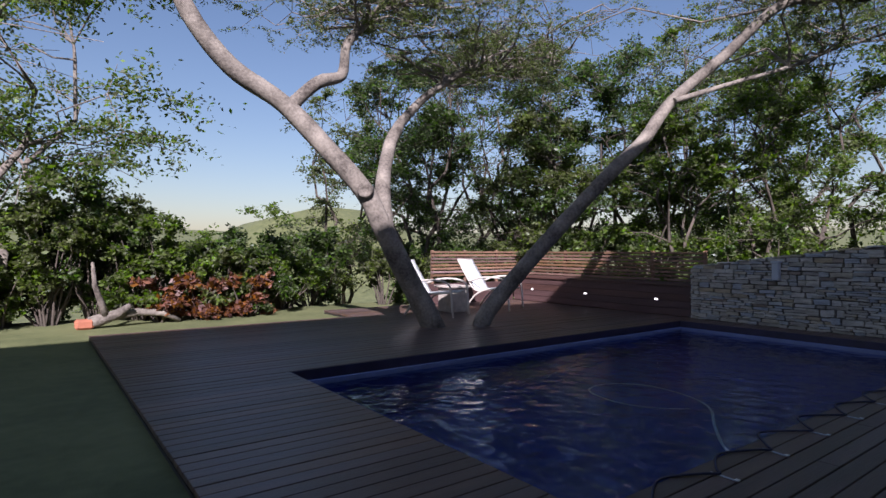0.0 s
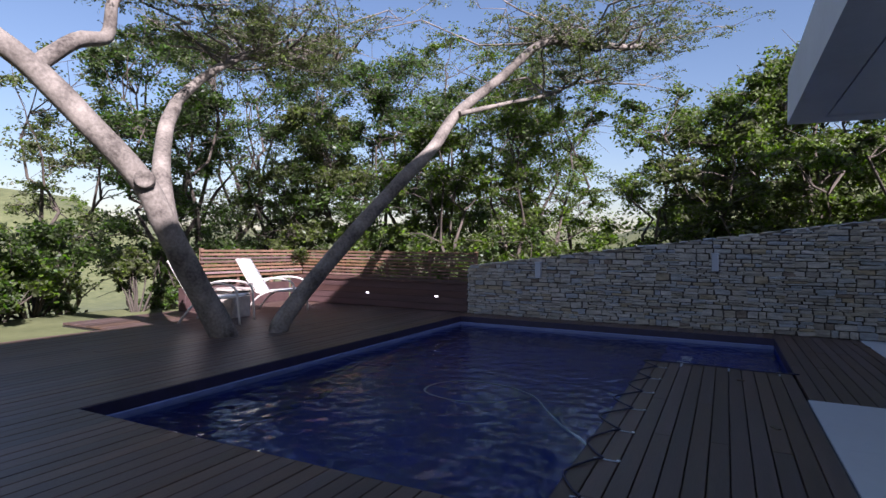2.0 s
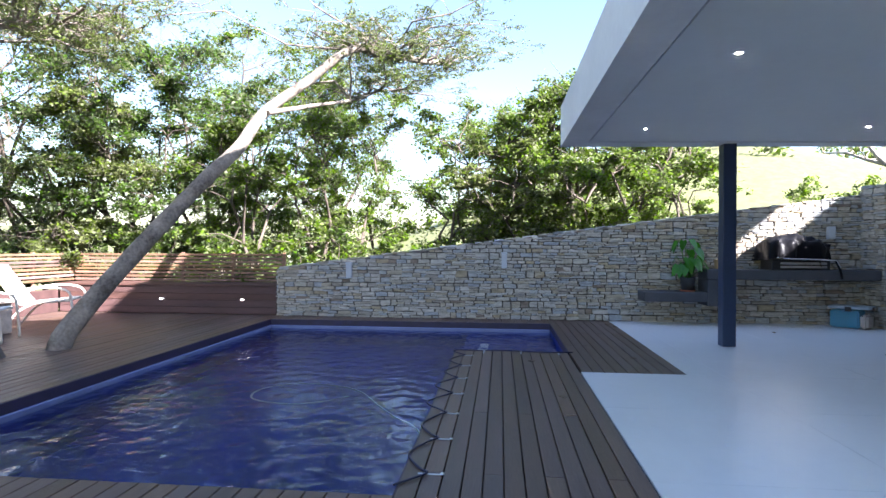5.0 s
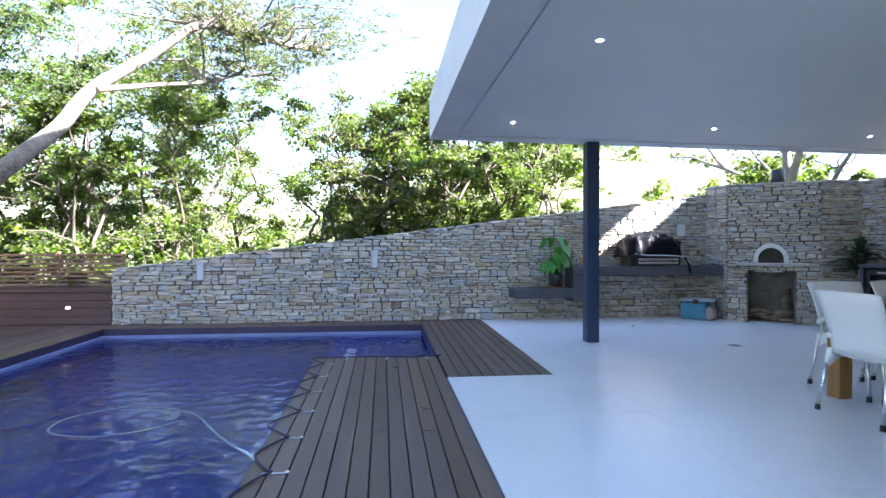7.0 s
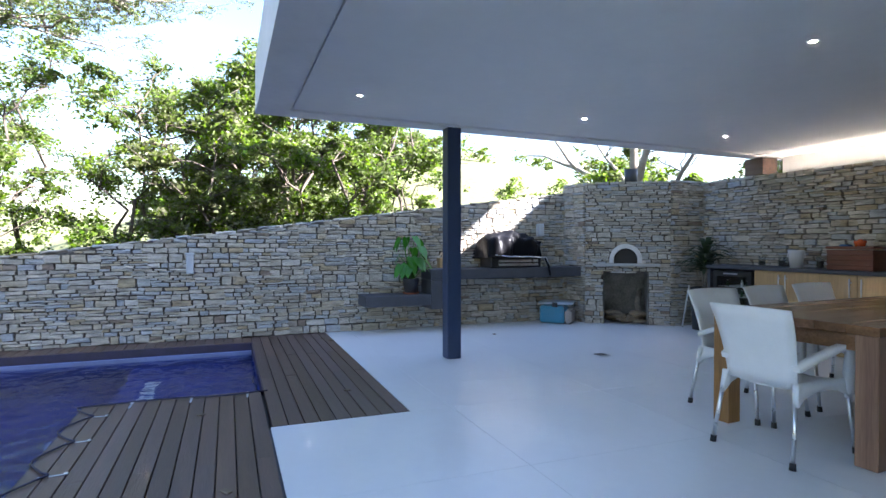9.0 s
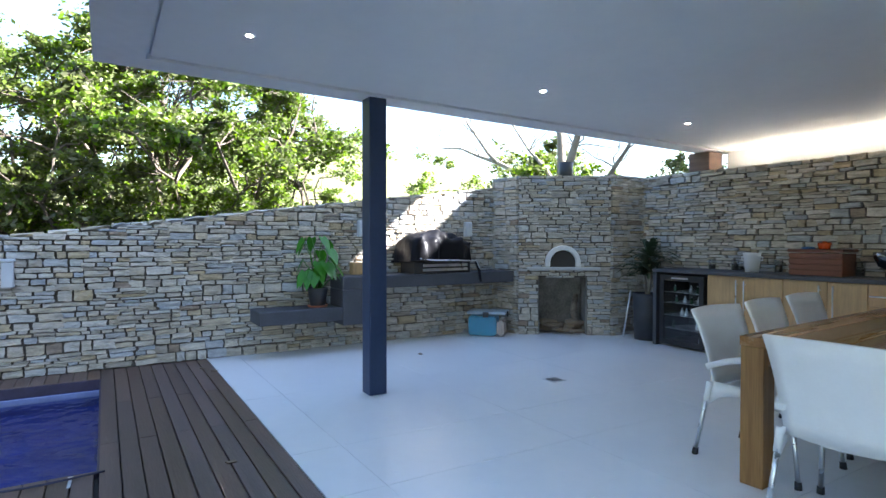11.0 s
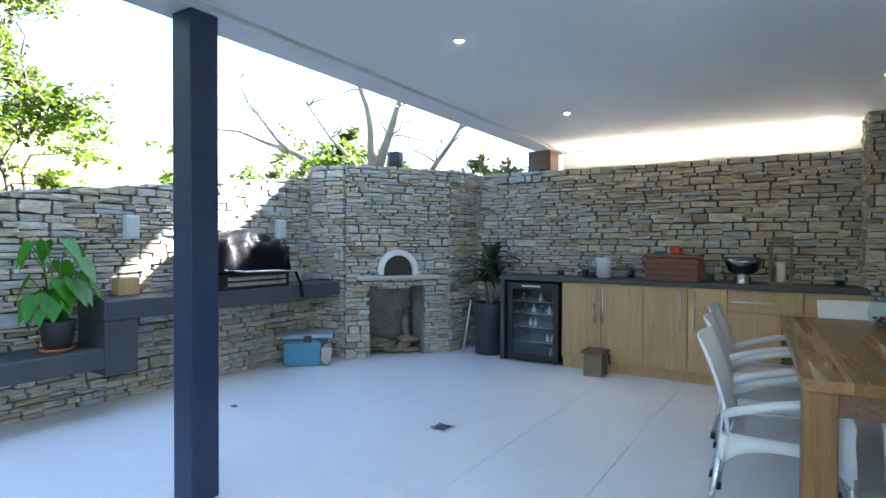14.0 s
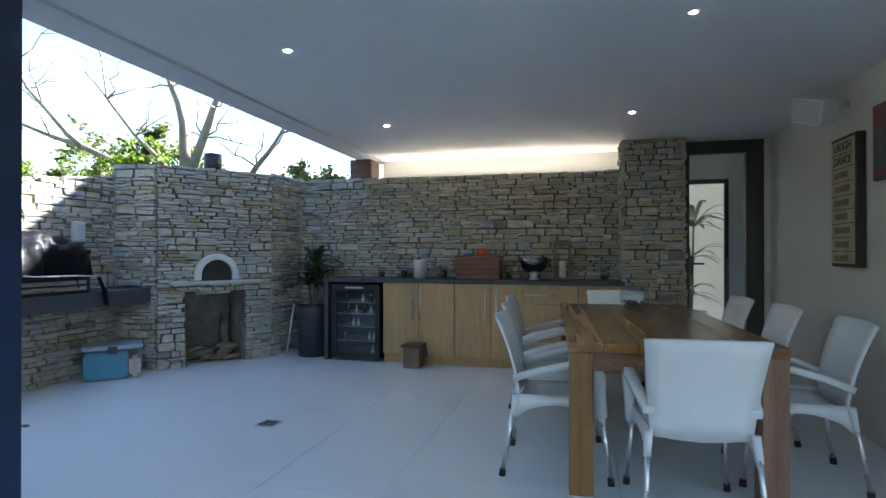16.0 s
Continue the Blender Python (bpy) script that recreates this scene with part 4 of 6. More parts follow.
L4 = limb("limb", [(3.6, -8.95, 2.95), (3.2, -8.9, 3.35), (2.8, -9.0, 3.55), (2.72, -9.0, 4.0), (2.4, -9.0, 4.4), (2.0, -9.1, 4.8), (1.2, -9.2, 5.4)], 0.10, 0.04, 4)
L5 = limb("limb", [(-1.5, -6.5, 3.35), (-2.6, -6.0, 3.75), (-3.6, -5.6, 4.1), (-4.8, -5.3, 4.6), (-6.2, -5.0, 4.9)], 0.045, 0.014, 5)
part("knot", bm_lathe([(0.11, -0.03), (0.105, 0.03), (0.085, 0.055), (0.05, 0.04), (0.0, 0.03)], sides=16), M["bark"], hero).matrix_basis = look((2.80, -8.30, 1.86), (1.3, -10.2, 1.9))
rng = random.Random(11)
twigs, hero_clumps = bmesh.new(), []
for pts, k0, cnt in ((L1, 44, 26), (L2, 37, 38), (L3, 27, 46), (L4, 18, 40), (L5, 6, 16)):
    for i in range(cnt):
        a = pts[rng.randint(min(k0, len(pts) - 2), len(pts) - 1)]
        ang = rng.uniform(0, 2 * math.pi)
        L = rng.uniform(0.5, 2.4)
        b = a + Vector((math.cos(ang) * L, math.sin(ang) * L, rng.uniform(-0.05, 0.75) * L * 0.6 + 0.1))
        if b.y > -7.9 and b.x > -0.8:
            b.y = -8.0 - 0.6 * rng.random()
        line = bend(a, b, rng, 5, 0.22)
        twigs = bm_tube(line, [0.028, 0.022, 0.017, 0.012, 0.008, 0.004], 5, bm=twigs, cap=False)
        for q in line[2:]:
            for _ in range(2):
                c = q + Vector((rng.gauss(0, 0.36), rng.gauss(0, 0.36), rng.gauss(0.0, 0.2)))
                hero_clumps.append((c.x, c.y, c.z, 0.34))
                twigs = bm_tube([q, c], [0.006, 0.003], 4, bm=twigs, cap=False)
tagged(part("twigs", twigs, M["bark"], hero), kind="stuff")
crown("crown", hero_clumps, 95, 0.05, M["leaf_b"], hero, 21, 0.3, 0.4, label="feathery grey green leaves", sprays=6, thin=0.07)

# ---- trees and shrubs beyond the deck and wall ----
WOODS = [
    (-5.2, -9.6, 6.4, 2.3, "leaf_c", 31), (-5.6, -6.6, 5.6, 2.0, "leaf_a", 32), (-6.6, -3.6, 5.1, 2.0, "leaf_a", 33),
    (-6.0, -0.7, 5.5, 2.0, "leaf_a", 34), (-4.8, -11.2, 6.0, 2.0, "leaf_c", 48), (-3.0, -14.8, 7.0, 2.4, "leaf_c", 49), (-8.6, -9.6, 8.0, 2.6, "leaf_a", 53), (-5.0, -2.6, 3.8, 1.4, "leaf_b", 54), (-9.5, 0.2, 6.0, 2.0, "leaf_c", 56), (-4.4, -12.8, 6.6, 2.4, "leaf_c", 36), (-1.6, -13.6, 6.2, 2.2, "leaf_c", 37),
    (-9.5, -7.4, 8.0, 2.8, "leaf_a", 38), (-10.5, -11.8, 8.5, 3.0, "leaf_b", 39), (-11.5, -2.4, 7.0, 2.4, "leaf_a", 40),
    (-1.0, -16.6, 6.0, 2.0, "leaf_b", 41), (-6.5, -16.5, 9.0, 3.0, "leaf_b", 42), (-7.6, 1.4, 4.6, 1.5, "leaf_a", 43), (-4.2, -8.0, 4.2, 1.4, "leaf_a", 45),
    (-3.6, -11.6, 4.6, 1.5, "leaf_b", 46),
    (-4.9, -0.9, 5.1, 1.7, "leaf_a", 57), (-5.6, -1.9, 5.0, 1.7, "leaf_a", 60), (-6.2, 0.9, 5.2, 1.5, "leaf_a", 62),
]
for x, y, h, r, m, s in WOODS:
    lab = {"leaf_a": "leafy green tree with slender trunks, sunlit", "leaf_b": "olive green tree with an open airy crown", "leaf_c": "dense dark green tree with several stems"}[m]
    tree(x, y, h, r, m, s, lab, stems=4, clumps=int(22 + 5 * h), per=470, size=0.092, low=0.1 if y < -6.5 else 0.27)
tree(6.75, -12.6, 7.4, 3.0, "leaf_a", 51, "large garden tree with a thick pale trunk at the lawn edge", stems=3, clumps=70, per=520, size=0.085, low=0.3, flat=0.5, bark="bark")
tree(9.6, -11.0, 7.0, 2.4, "leaf_c", 52, "dense dark green tree with several stems", stems=3, clumps=40, per=300, size=0.12, low=0.15)
rs = random.Random(77)
for i, (x, y, h) in enumerate(((2.9, -13.3, 1.7), (4.1, -13.6, 1.6), (5.2, -13.2, 2.2), (6.1, -13.4, 2.5), (7.3, -13.0, 2.1), (8.3, -13.2, 2.4), (1.6, -12.9, 1.7))):
    shrub(x, y, h, 0.8, ("leaf_c", "leaf_a", "leaf_b")[i % 3], 240 + i, "tall leafy shrub behind the garden border", per=460, size=0.09, clumps=24)
for i in range(13):
    x = 2.4 + 0.62 * i
    m = ("leaf_a", "leaf_c", "leaf_b", "leaf_a")[i % 4]
    shrub(x, -11.9 - 0.5 * rs.random(), rs.uniform(0.9, 1.5) + (0.5 if 4.6 < x < 6.2 else 0), 0.62, m, 100 + i, "bushy green shrub in the garden border", per=430, size=0.085, clumps=20)
for i, (x, y) in enumerate(((3.3, -11.5), (4.15, -11.45), (3.75, -11.75), (4.7, -11.4))):
    shrub(x, y, 0.75, 0.36, "leaf_red", 130 + i, "low red leaved shrub in the garden border", per=150, size=0.12, clumps=9)
for i in range(9):
    shrub(-3.5 - 0.5 * rs.random(), -10.6 + 0.52 * i, rs.uniform(1.1, 1.9), 0.5, ("leaf_c", "leaf_a")[i % 2], 150 + i, "green climbing shrub behind the slatted fence", per=290, size=0.085, clumps=13)
for i in range(6):
    shrub(-2.6 + 0.6 * i, -11.9, rs.uniform(0.9, 1.4), 0.5, ("leaf_c", "leaf_b")[i % 2], 170 + i, "green shrub behind the slatted fence", per=290, size=0.085, clumps=13)
for i in range(10):
    shrub(-3.6 - 0.7 * rs.random(), -5.6 + 1.05 * i, rs.uniform(0.7, 1.3) + max(0, 0.09 * i), 0.6, ("leaf_a", "leaf_b", "leaf_c")[i % 3], 190 + i, "green shrub growing behind the stone wall", per=150, size=0.09, clumps=11)
for i in range(9):
    bx0, by0 = -9.5 + 0.85 * i, 5.6 + 2.2 * rs.random()
    shrub(bx0, by0, rs.uniform(3.1, 3.8) - ground_z(bx0, by0), 1.0, ("leaf_a", "leaf_a", "leaf_b")[i % 3], 210 + i, "rounded green bush beyond the back wall", per=330, size=0.11, clumps=26)


def bare_tree():
    """A leafless tree that forks low behind the back wall, with one long limb sweeping out over the corner."""
    rng = random.Random(61)
    e = empty("bare_tree", "leafless pale branched tree beyond the stone wall", "tree")
    z0 = ground_z(-3.3, 5.2) - 0.1
    lines = [
        ([(-3.3, 5.2, z0), (-3.25, 5.15, 1.2), (-3.1, 5.05, 2.2), (-3.07, 5.0, 2.6), (-3.09, 5.0, 3.13), (-3.17, 5.0, 3.43), (-3.3, 5.0, 3.7), (-3.6, 5.1, 4.3), (-3.7, 5.3, 5.0)], 0.11, 0.03),
        ([(-3.12, 5.06, 2.1), (-2.9, 5.0, 2.58), (-2.75, 5.0, 2.91), (-2.57, 5.0, 3.35), (-2.35, 5.05, 3.9), (-2.2, 5.2, 4.6)], 0.085, 0.025),
        ([(-3.2, 5.1, 1.7), (-3.7, 5.05, 2.3), (-4.32, 5.0, 2.61), (-4.91, 5.0, 2.87), (-5.59, 5.0, 3.09), (-6.31, 5.0, 3.36), (-7.2, 5.0, 3.5)], 0.075, 0.015),
        ([(-4.95, 5.0, 2.88), (-5.25, 5.0, 3.1), (-5.76, 5.0, 3.6), (-6.07, 5.0, 3.89), (-6.35, 5.0, 4.33), (-6.6, 5.1, 5.0)], 0.05, 0.012),
        ([(-3.25, 5.1, 2.2), (-3.49, 5.0, 2.6), (-3.95, 5.0, 3.0), (-4.48, 5.0, 3.6), (-4.7, 5.1, 4.3)], 0.045, 0.012),
        ([(-3.1, 5.1, 1.6), (-2.3, 5.1, 2.0), (-1.87, 5.0, 2.45), (-1.64, 5.0, 2.69), (-1.49, 5.0, 2.9), (-1.3, 5.1, 3.4)], 0.055, 0.012),
    ]
    for pts, r0, r1 in lines:
        n = len(pts) - 1
        bm = bm_tube(pts, [r0 + (r1 - r0) * (k / n) for k in range(n + 1)], 9)
        for k in range(9):
            a = Vector(pts[rng.randint(max(2, n // 2), n)])
            b = a + Vector((rng.uniform(-0.9, 0.9), rng.uniform(-0.5, 0.7), rng.uniform(-0.05, 0.9)))
            line = bend(a, b, rng, 4, 0.2)
            bm = bm_tube(line, [0.016, 0.013, 0.01, 0.007, 0.004], 5, bm=bm, cap=False)
            bm = bm_tube(bend(line[2], line[2] + Vector((rng.uniform(-0.5, 0.5), rng.uniform(-0.3, 0.3), rng.uniform(0.0, 0.5))), rng, 3, 0.2), [0.009, 0.007, 0.005, 0.003], 4, bm=bm, cap=False)
        part("limb", bm, M["dry"], e)


bare_tree()

rngh = np.random.default_rng(5)
hc = []
for k in range(150):
    x, y = rngh.uniform(-150, -38), rngh.uniform(-45, 95)
    hc.append((x, y, ground_z(x, y) + 1.2, rngh.uniform(1.5, 3.2)))
for k in range(90):
    x, y = rngh.uniform(-60, 160), rngh.uniform(-190, -60)
    hc.append((x, y, ground_z(x, y) + 1.5, rngh.uniform(2.0, 4.5)))
far = crown("far_woods", hc, 170, 0.8, M["leaf_a"], None, 6, 0.7)
tagged(far, "scattered green trees on the far hillside", "woods", kind="stuff")

# far house above the back wall
fh = empty("neighbour_house", "small pale house with a grey pitched roof on the slope", "house", "", pose(-8.5, 24, ground_z(-8.5, 24)))
part("wall", bm_box(-3, -2, 0, 3, 2, 3.4), M["cream"], fh)
bm = bmesh.new()
pr = [bm.verts.new(p) for p in ((-3.4, -2.4, 3.4), (3.4, -2.4, 3.4), (3.4, 2.4, 3.4), (-3.4, 2.4, 3.4), (-3.4, 0, 4.6), (3.4, 0, 4.6))]
for f in ((0, 1, 5, 4), (2, 3, 4, 5), (0, 4, 3), (1, 2, 5), (3, 2, 1, 0)):
    bm.faces.new([pr[k] for k in f])
part("roof", bm, M["roofing"], fh)
for k in (-1.5, 1.2):
    part("window", bm_box(k - 0.5, -2.03, 1.0, k + 0.5, -2.0, 2.2), M["black"], fh)


st = empty("tree_stump", "weathered brown stump lying at the lawn edge", "stump", "", pose(5.55, -11.15, -0.06))
part("root", bm_tube([(0.1, 0, 0.08), (-0.05, 0.02, 0.13), (-0.25, 0.05, 0.2), (-0.4, 0.1, 0.32)], [0.09, 0.085, 0.07, 0.04], 10), M["bark"], st)
part("root", bm_tube([(-0.2, 0, 0.16), (-0.5, -0.05, 0.2), (-0.85, -0.08, 0.16), (-1.1, -0.08, 0.03)], [0.07, 0.06, 0.05, 0.03], 8), M["bark"], st)
part("broken_stem", bm_tube([(-0.1, 0.05, 0.14), (-0.02, 0.1, 0.4), (0.05, 0.12, 0.62), (0.08, 0.14, 0.95)], [0.05, 0.045, 0.035, 0.02], 8), M["bark"], st)
part("cut_face", bm_box(0.05, -0.1, 0.0, 0.28, 0.1, 0.14, bevel=0.03), M["terracotta"], st, "reddish clay block")


# ---- potted plants ----
def broad_leaf(base, tip, width, droop, bm):
    """A heart shaped leaf on a stalk, cupped along its midrib."""
    a, t = Vector(base), Vector(tip)
    d = (t - a)
    L = d.length
    d.normalize()
    side = d.cross(Vector((0, 0, 1)))
    side = side.normalized() if side.length > 0.05 else Vector((1, 0, 0))
    up = side.cross(d)
    prof = ((-0.16, 0.30), (0.0, 0.46), (0.2, 0.5), (0.45, 0.43), (0.75, 0.22), (1.0, 0.0))
    mid, lft, rgt = [], [], []
    for s, w in prof:
        p = a + d * L * max(0, s) - Vector((0, 0, droop * max(0, s) ** 2 * L))
        q = a + d * L * s - Vector((0, 0, droop * max(0, s) ** 2 * L))
        mid.append(bm.verts.new(p))
        lft.append(bm.verts.new(q + side * w * width + up * 0.12 * w * width))
        rgt.append(bm.verts.new(q - side * w * width + up * 0.12 * w * width))
    for k in range(len(prof) - 1):
        bm.faces.new((mid[k], mid[k + 1], lft[k + 1], lft[k])).smooth = True
        bm.faces.new((mid[k], rgt[k], rgt[k + 1], mid[k + 1])).smooth = True


pl = empty("potted_plant", "broad leaved green plant in a dark pot on the shelf", "plant", at=pose(-1.94, 0.16, 0.52))
part("saucer", bm_lathe([(0.0, 0.0), (0.105, 0.0), (0.12, 0.022), (0.11, 0.022), (0.0, 0.012)], sides=20), M["terracotta"], pl, "terracotta saucer")
part("pot", bm_lathe([(0.085, 0.014), (0.115, 0.2), (0.12, 0.22), (0.105, 0.22), (0.1, 0.19), (0, 0.19)], sides=22), M["pot"], pl)
part("soil", bm_lathe([(0.0, 0.197), (0.1, 0.195)], sides=16), M["soil"], pl)
rng = random.Random(8)
for k in range(27):
    a, q = rng.uniform(0, 2 * math.pi), rng.uniform(0.05, 0.26)
    b = Vector((q * math.cos(a) * 0.6 + 0.03, q * math.sin(a) * 1.15 - 0.03, rng.uniform(0.32, 0.8)))
    part("stalk", bm_tube([(0.02 * math.cos(a), 0.02 * math.sin(a), 0.19), (b.x * 0.5, b.y * 0.5, b.z * 0.8), b], [0.006, 0.005, 0.004], 5), M["bigleaf"], pl)
    bm = bmesh.new()
    broad_leaf(b, b + Vector((math.cos(a) * 0.09 + 0.04, math.sin(a) * 0.10, -0.13)), rng.uniform(0.11, 0.17), 0.3, bm)
    part("leaf", bm, M["bigleaf"], pl)


def strap_plant(e, z0, count, length, mat_leaf, seed, heads=((0, 0, 0.5),)):
    rng = random.Random(seed)
    for hx, hy, hz in heads:
        part("stem", bm_tube([(hx * 0.4, hy * 0.4, z0 - 0.05), (hx, hy, z0 + hz)], [0.018, 0.013], 7), M["bark"], e)
        for k in range(count):
            a, lift = rng.uniform(0, 2 * math.pi), rng.uniform(0.3, 1.7)
            L, w = length * rng.uniform(0.7, 1.15), rng.uniform(0.022, 0.038)
            bm = bmesh.new()
            prev = None
            for i in range(6):
                t = i / 5
                p = Vector((hx + math.cos(a) * L * t * 0.85, hy + math.sin(a) * L * t * 0.85, z0 + hz + L * (lift * t - (0.35 + lift * 0.45) * t * t)))
                s = Vector((-math.sin(a), math.cos(a), 0)) * w * math.sin(math.pi * (0.12 + 0.88 * t)) ** 0.7
                cur = (bm.verts.new(p + s), bm.verts.new(p + Vector((0, 0, -0.006))), bm.verts.new(p - s))
                if prev:
                    bm.faces.new((prev[0], prev[1], cur[1], cur[0])), bm.faces.new((prev[1], prev[2], cur[2], cur[1]))
                prev = cur
            part("leaf", bm, mat_leaf, e)


pp = empty("potted_plant", "dark leaved plant in a tall dark cylinder pot beside the fridge", "plant", at=pose(-0.52, 4.12, 0))
part("pot", bm_lathe([(0.165, 0.0), (0.185, 0.55), (0.19, 0.6), (0.17, 0.6), (0.165, 0.56), (0, 0.56)], sides=26), M["pot"], pp)
part("soil", bm_lathe([(0.0, 0.566), (0.165, 0.564)], sides=16), M["soil"], pp)
strap_plant(pp, 0.58, 26, 0.42, M["palmleaf"], 4, ((0.02, 0.0, 0.48), (-0.08, 0.05, 0.25), (0.08, -0.05, 0.3)))
tagged(obj("metal_poker", bm_tube([(-0.80, 3.98, 0.0), (-0.72, 4.03, 0.62)], 0.012, 8), M["alu"]), "thin pale metal rod leaning beside the plant pot", "rod")
cp = empty("courtyard_plant", "pale tall plant with strap leaves in the courtyard", "plant", at=pose(4.1, 6.6, 0))
part("pot", bm_lathe([(0.16, 0.0), (0.22, 0.4), (0.2, 0.4), (0, 0.36)], sides=18), M["arch"], cp)
strap_plant(cp, 0.4, 16, 0.6, M["leaf_b"], 9, ((0, 0, 0.75), (0.05, 0.05, 1.2), (-0.08, 0, 0.2)))


# ---- dining table ----
T = dict(x0=2.62, x1=3.66, y0=0.91, y1=3.08, z=0.775)
tb = empty("dining_table", "long polished hardwood dining table with square legs", "table")
nb = 6
for k in range(nb):
    w = (T["x1"] - T["x0"]) / nb
    part("plank", bm_box(T["x0"] + w * k + 0.0006, T["y0"], T["z"] - 0.05, T["x0"] + w * (k + 1) - 0.0006, T["y1"], T["z"], bevel=0.002), M["table"], tb)
for sx in (0, 1):
    for sy in (0, 1):
        x = T["x0"] + 0.004 if sx == 0 else T["x1"] - 0.124
        y = T["y0"] + 0.004 if sy == 0 else T["y1"] - 0.124
        part("leg", bm_box(x, y, -0.01, x + 0.12, y + 0.12, T["z"] - 0.051, bevel=0.004), M["tableleg"], tb)
for y in (T["y0"] + 0.045, T["y1"] - 0.075):
    part("apron", bm_box(T["x0"] + 0.124, y, T["z"] - 0.15, T["x1"] - 0.124, y + 0.03, T["z"] - 0.051, bevel=0.002), M["table"], tb)
for x in (T["x0"] + 0.045, T["x1"] - 0.075):
    part("apron", bm_box(x, T["y0"] + 0.124, T["z"] - 0.15, x + 0.03, T["y1"] - 0.124, T["z"] - 0.051, bevel=0.002), M["table"], tb)
tb.matrix_basis = Matrix.Translation((2.604, 0.935, 0.01)) @ Matrix.Rotation(radians(3.9), 4, "Z") @ Matrix.Translation((-T["x0"], -T["y0"], 0))
gb = empty("glass_bowl", "round clear glass bowl with dark pebbles on the table", "bowl", at=pose(3.06, 2.74, T["z"] + 0.01))
g = part("bowl", bm_lathe([(0.0, 0.002), (0.07, 0.0), (0.112, 0.05), (0.122, 0.1), (0.105, 0.16), (0.085, 0.185), (0.088, 0.2), (0.083, 0.2), (0.08, 0.186), (0.1, 0.158), (0.117, 0.1), (0.107, 0.052), (0.068, 0.006), (0, 0.007)], sides=28), M["clear"], gb)
g.visible_shadow = False
bm = bmesh.new()
rng = random.Random(3)
for k in range(40):
    a, q = rng.uniform(0, 6.28), 0.085 * rng.random() ** 0.5
    own = bmesh.new()
    bmesh.ops.create_icosphere(own, subdivisions=1, radius=0.014, matrix=Matrix.Translation((q * math.cos(a), q * math.sin(a), 0.022 + 0.02 * (k % 3))) @ Matrix.Diagonal((1.2, 1, 0.7, 1)))
    bm = join(bm, own)
part("pebbles", bm, M["slate"], gb)


# ---- dining chairs ----
def sheet(rows, thick, bm=None):
    """A curved moulded sheet from rows of points, with thickness along its normals."""
    own = bmesh.new()
    g = [[own.verts.new(p) for p in r] for r in rows]
    for a, b in zip(g, g[1:]):
        for k in range(len(a) - 1):
            own.faces.new((a[k], a[k + 1], b[k + 1], b[k])).smooth = True
    bmesh.ops.recalc_face_normals(own, faces=own.faces[:])
    bmesh.ops.solidify(own, geom=own.faces[:], thickness=thick)
    return join(bm, own)


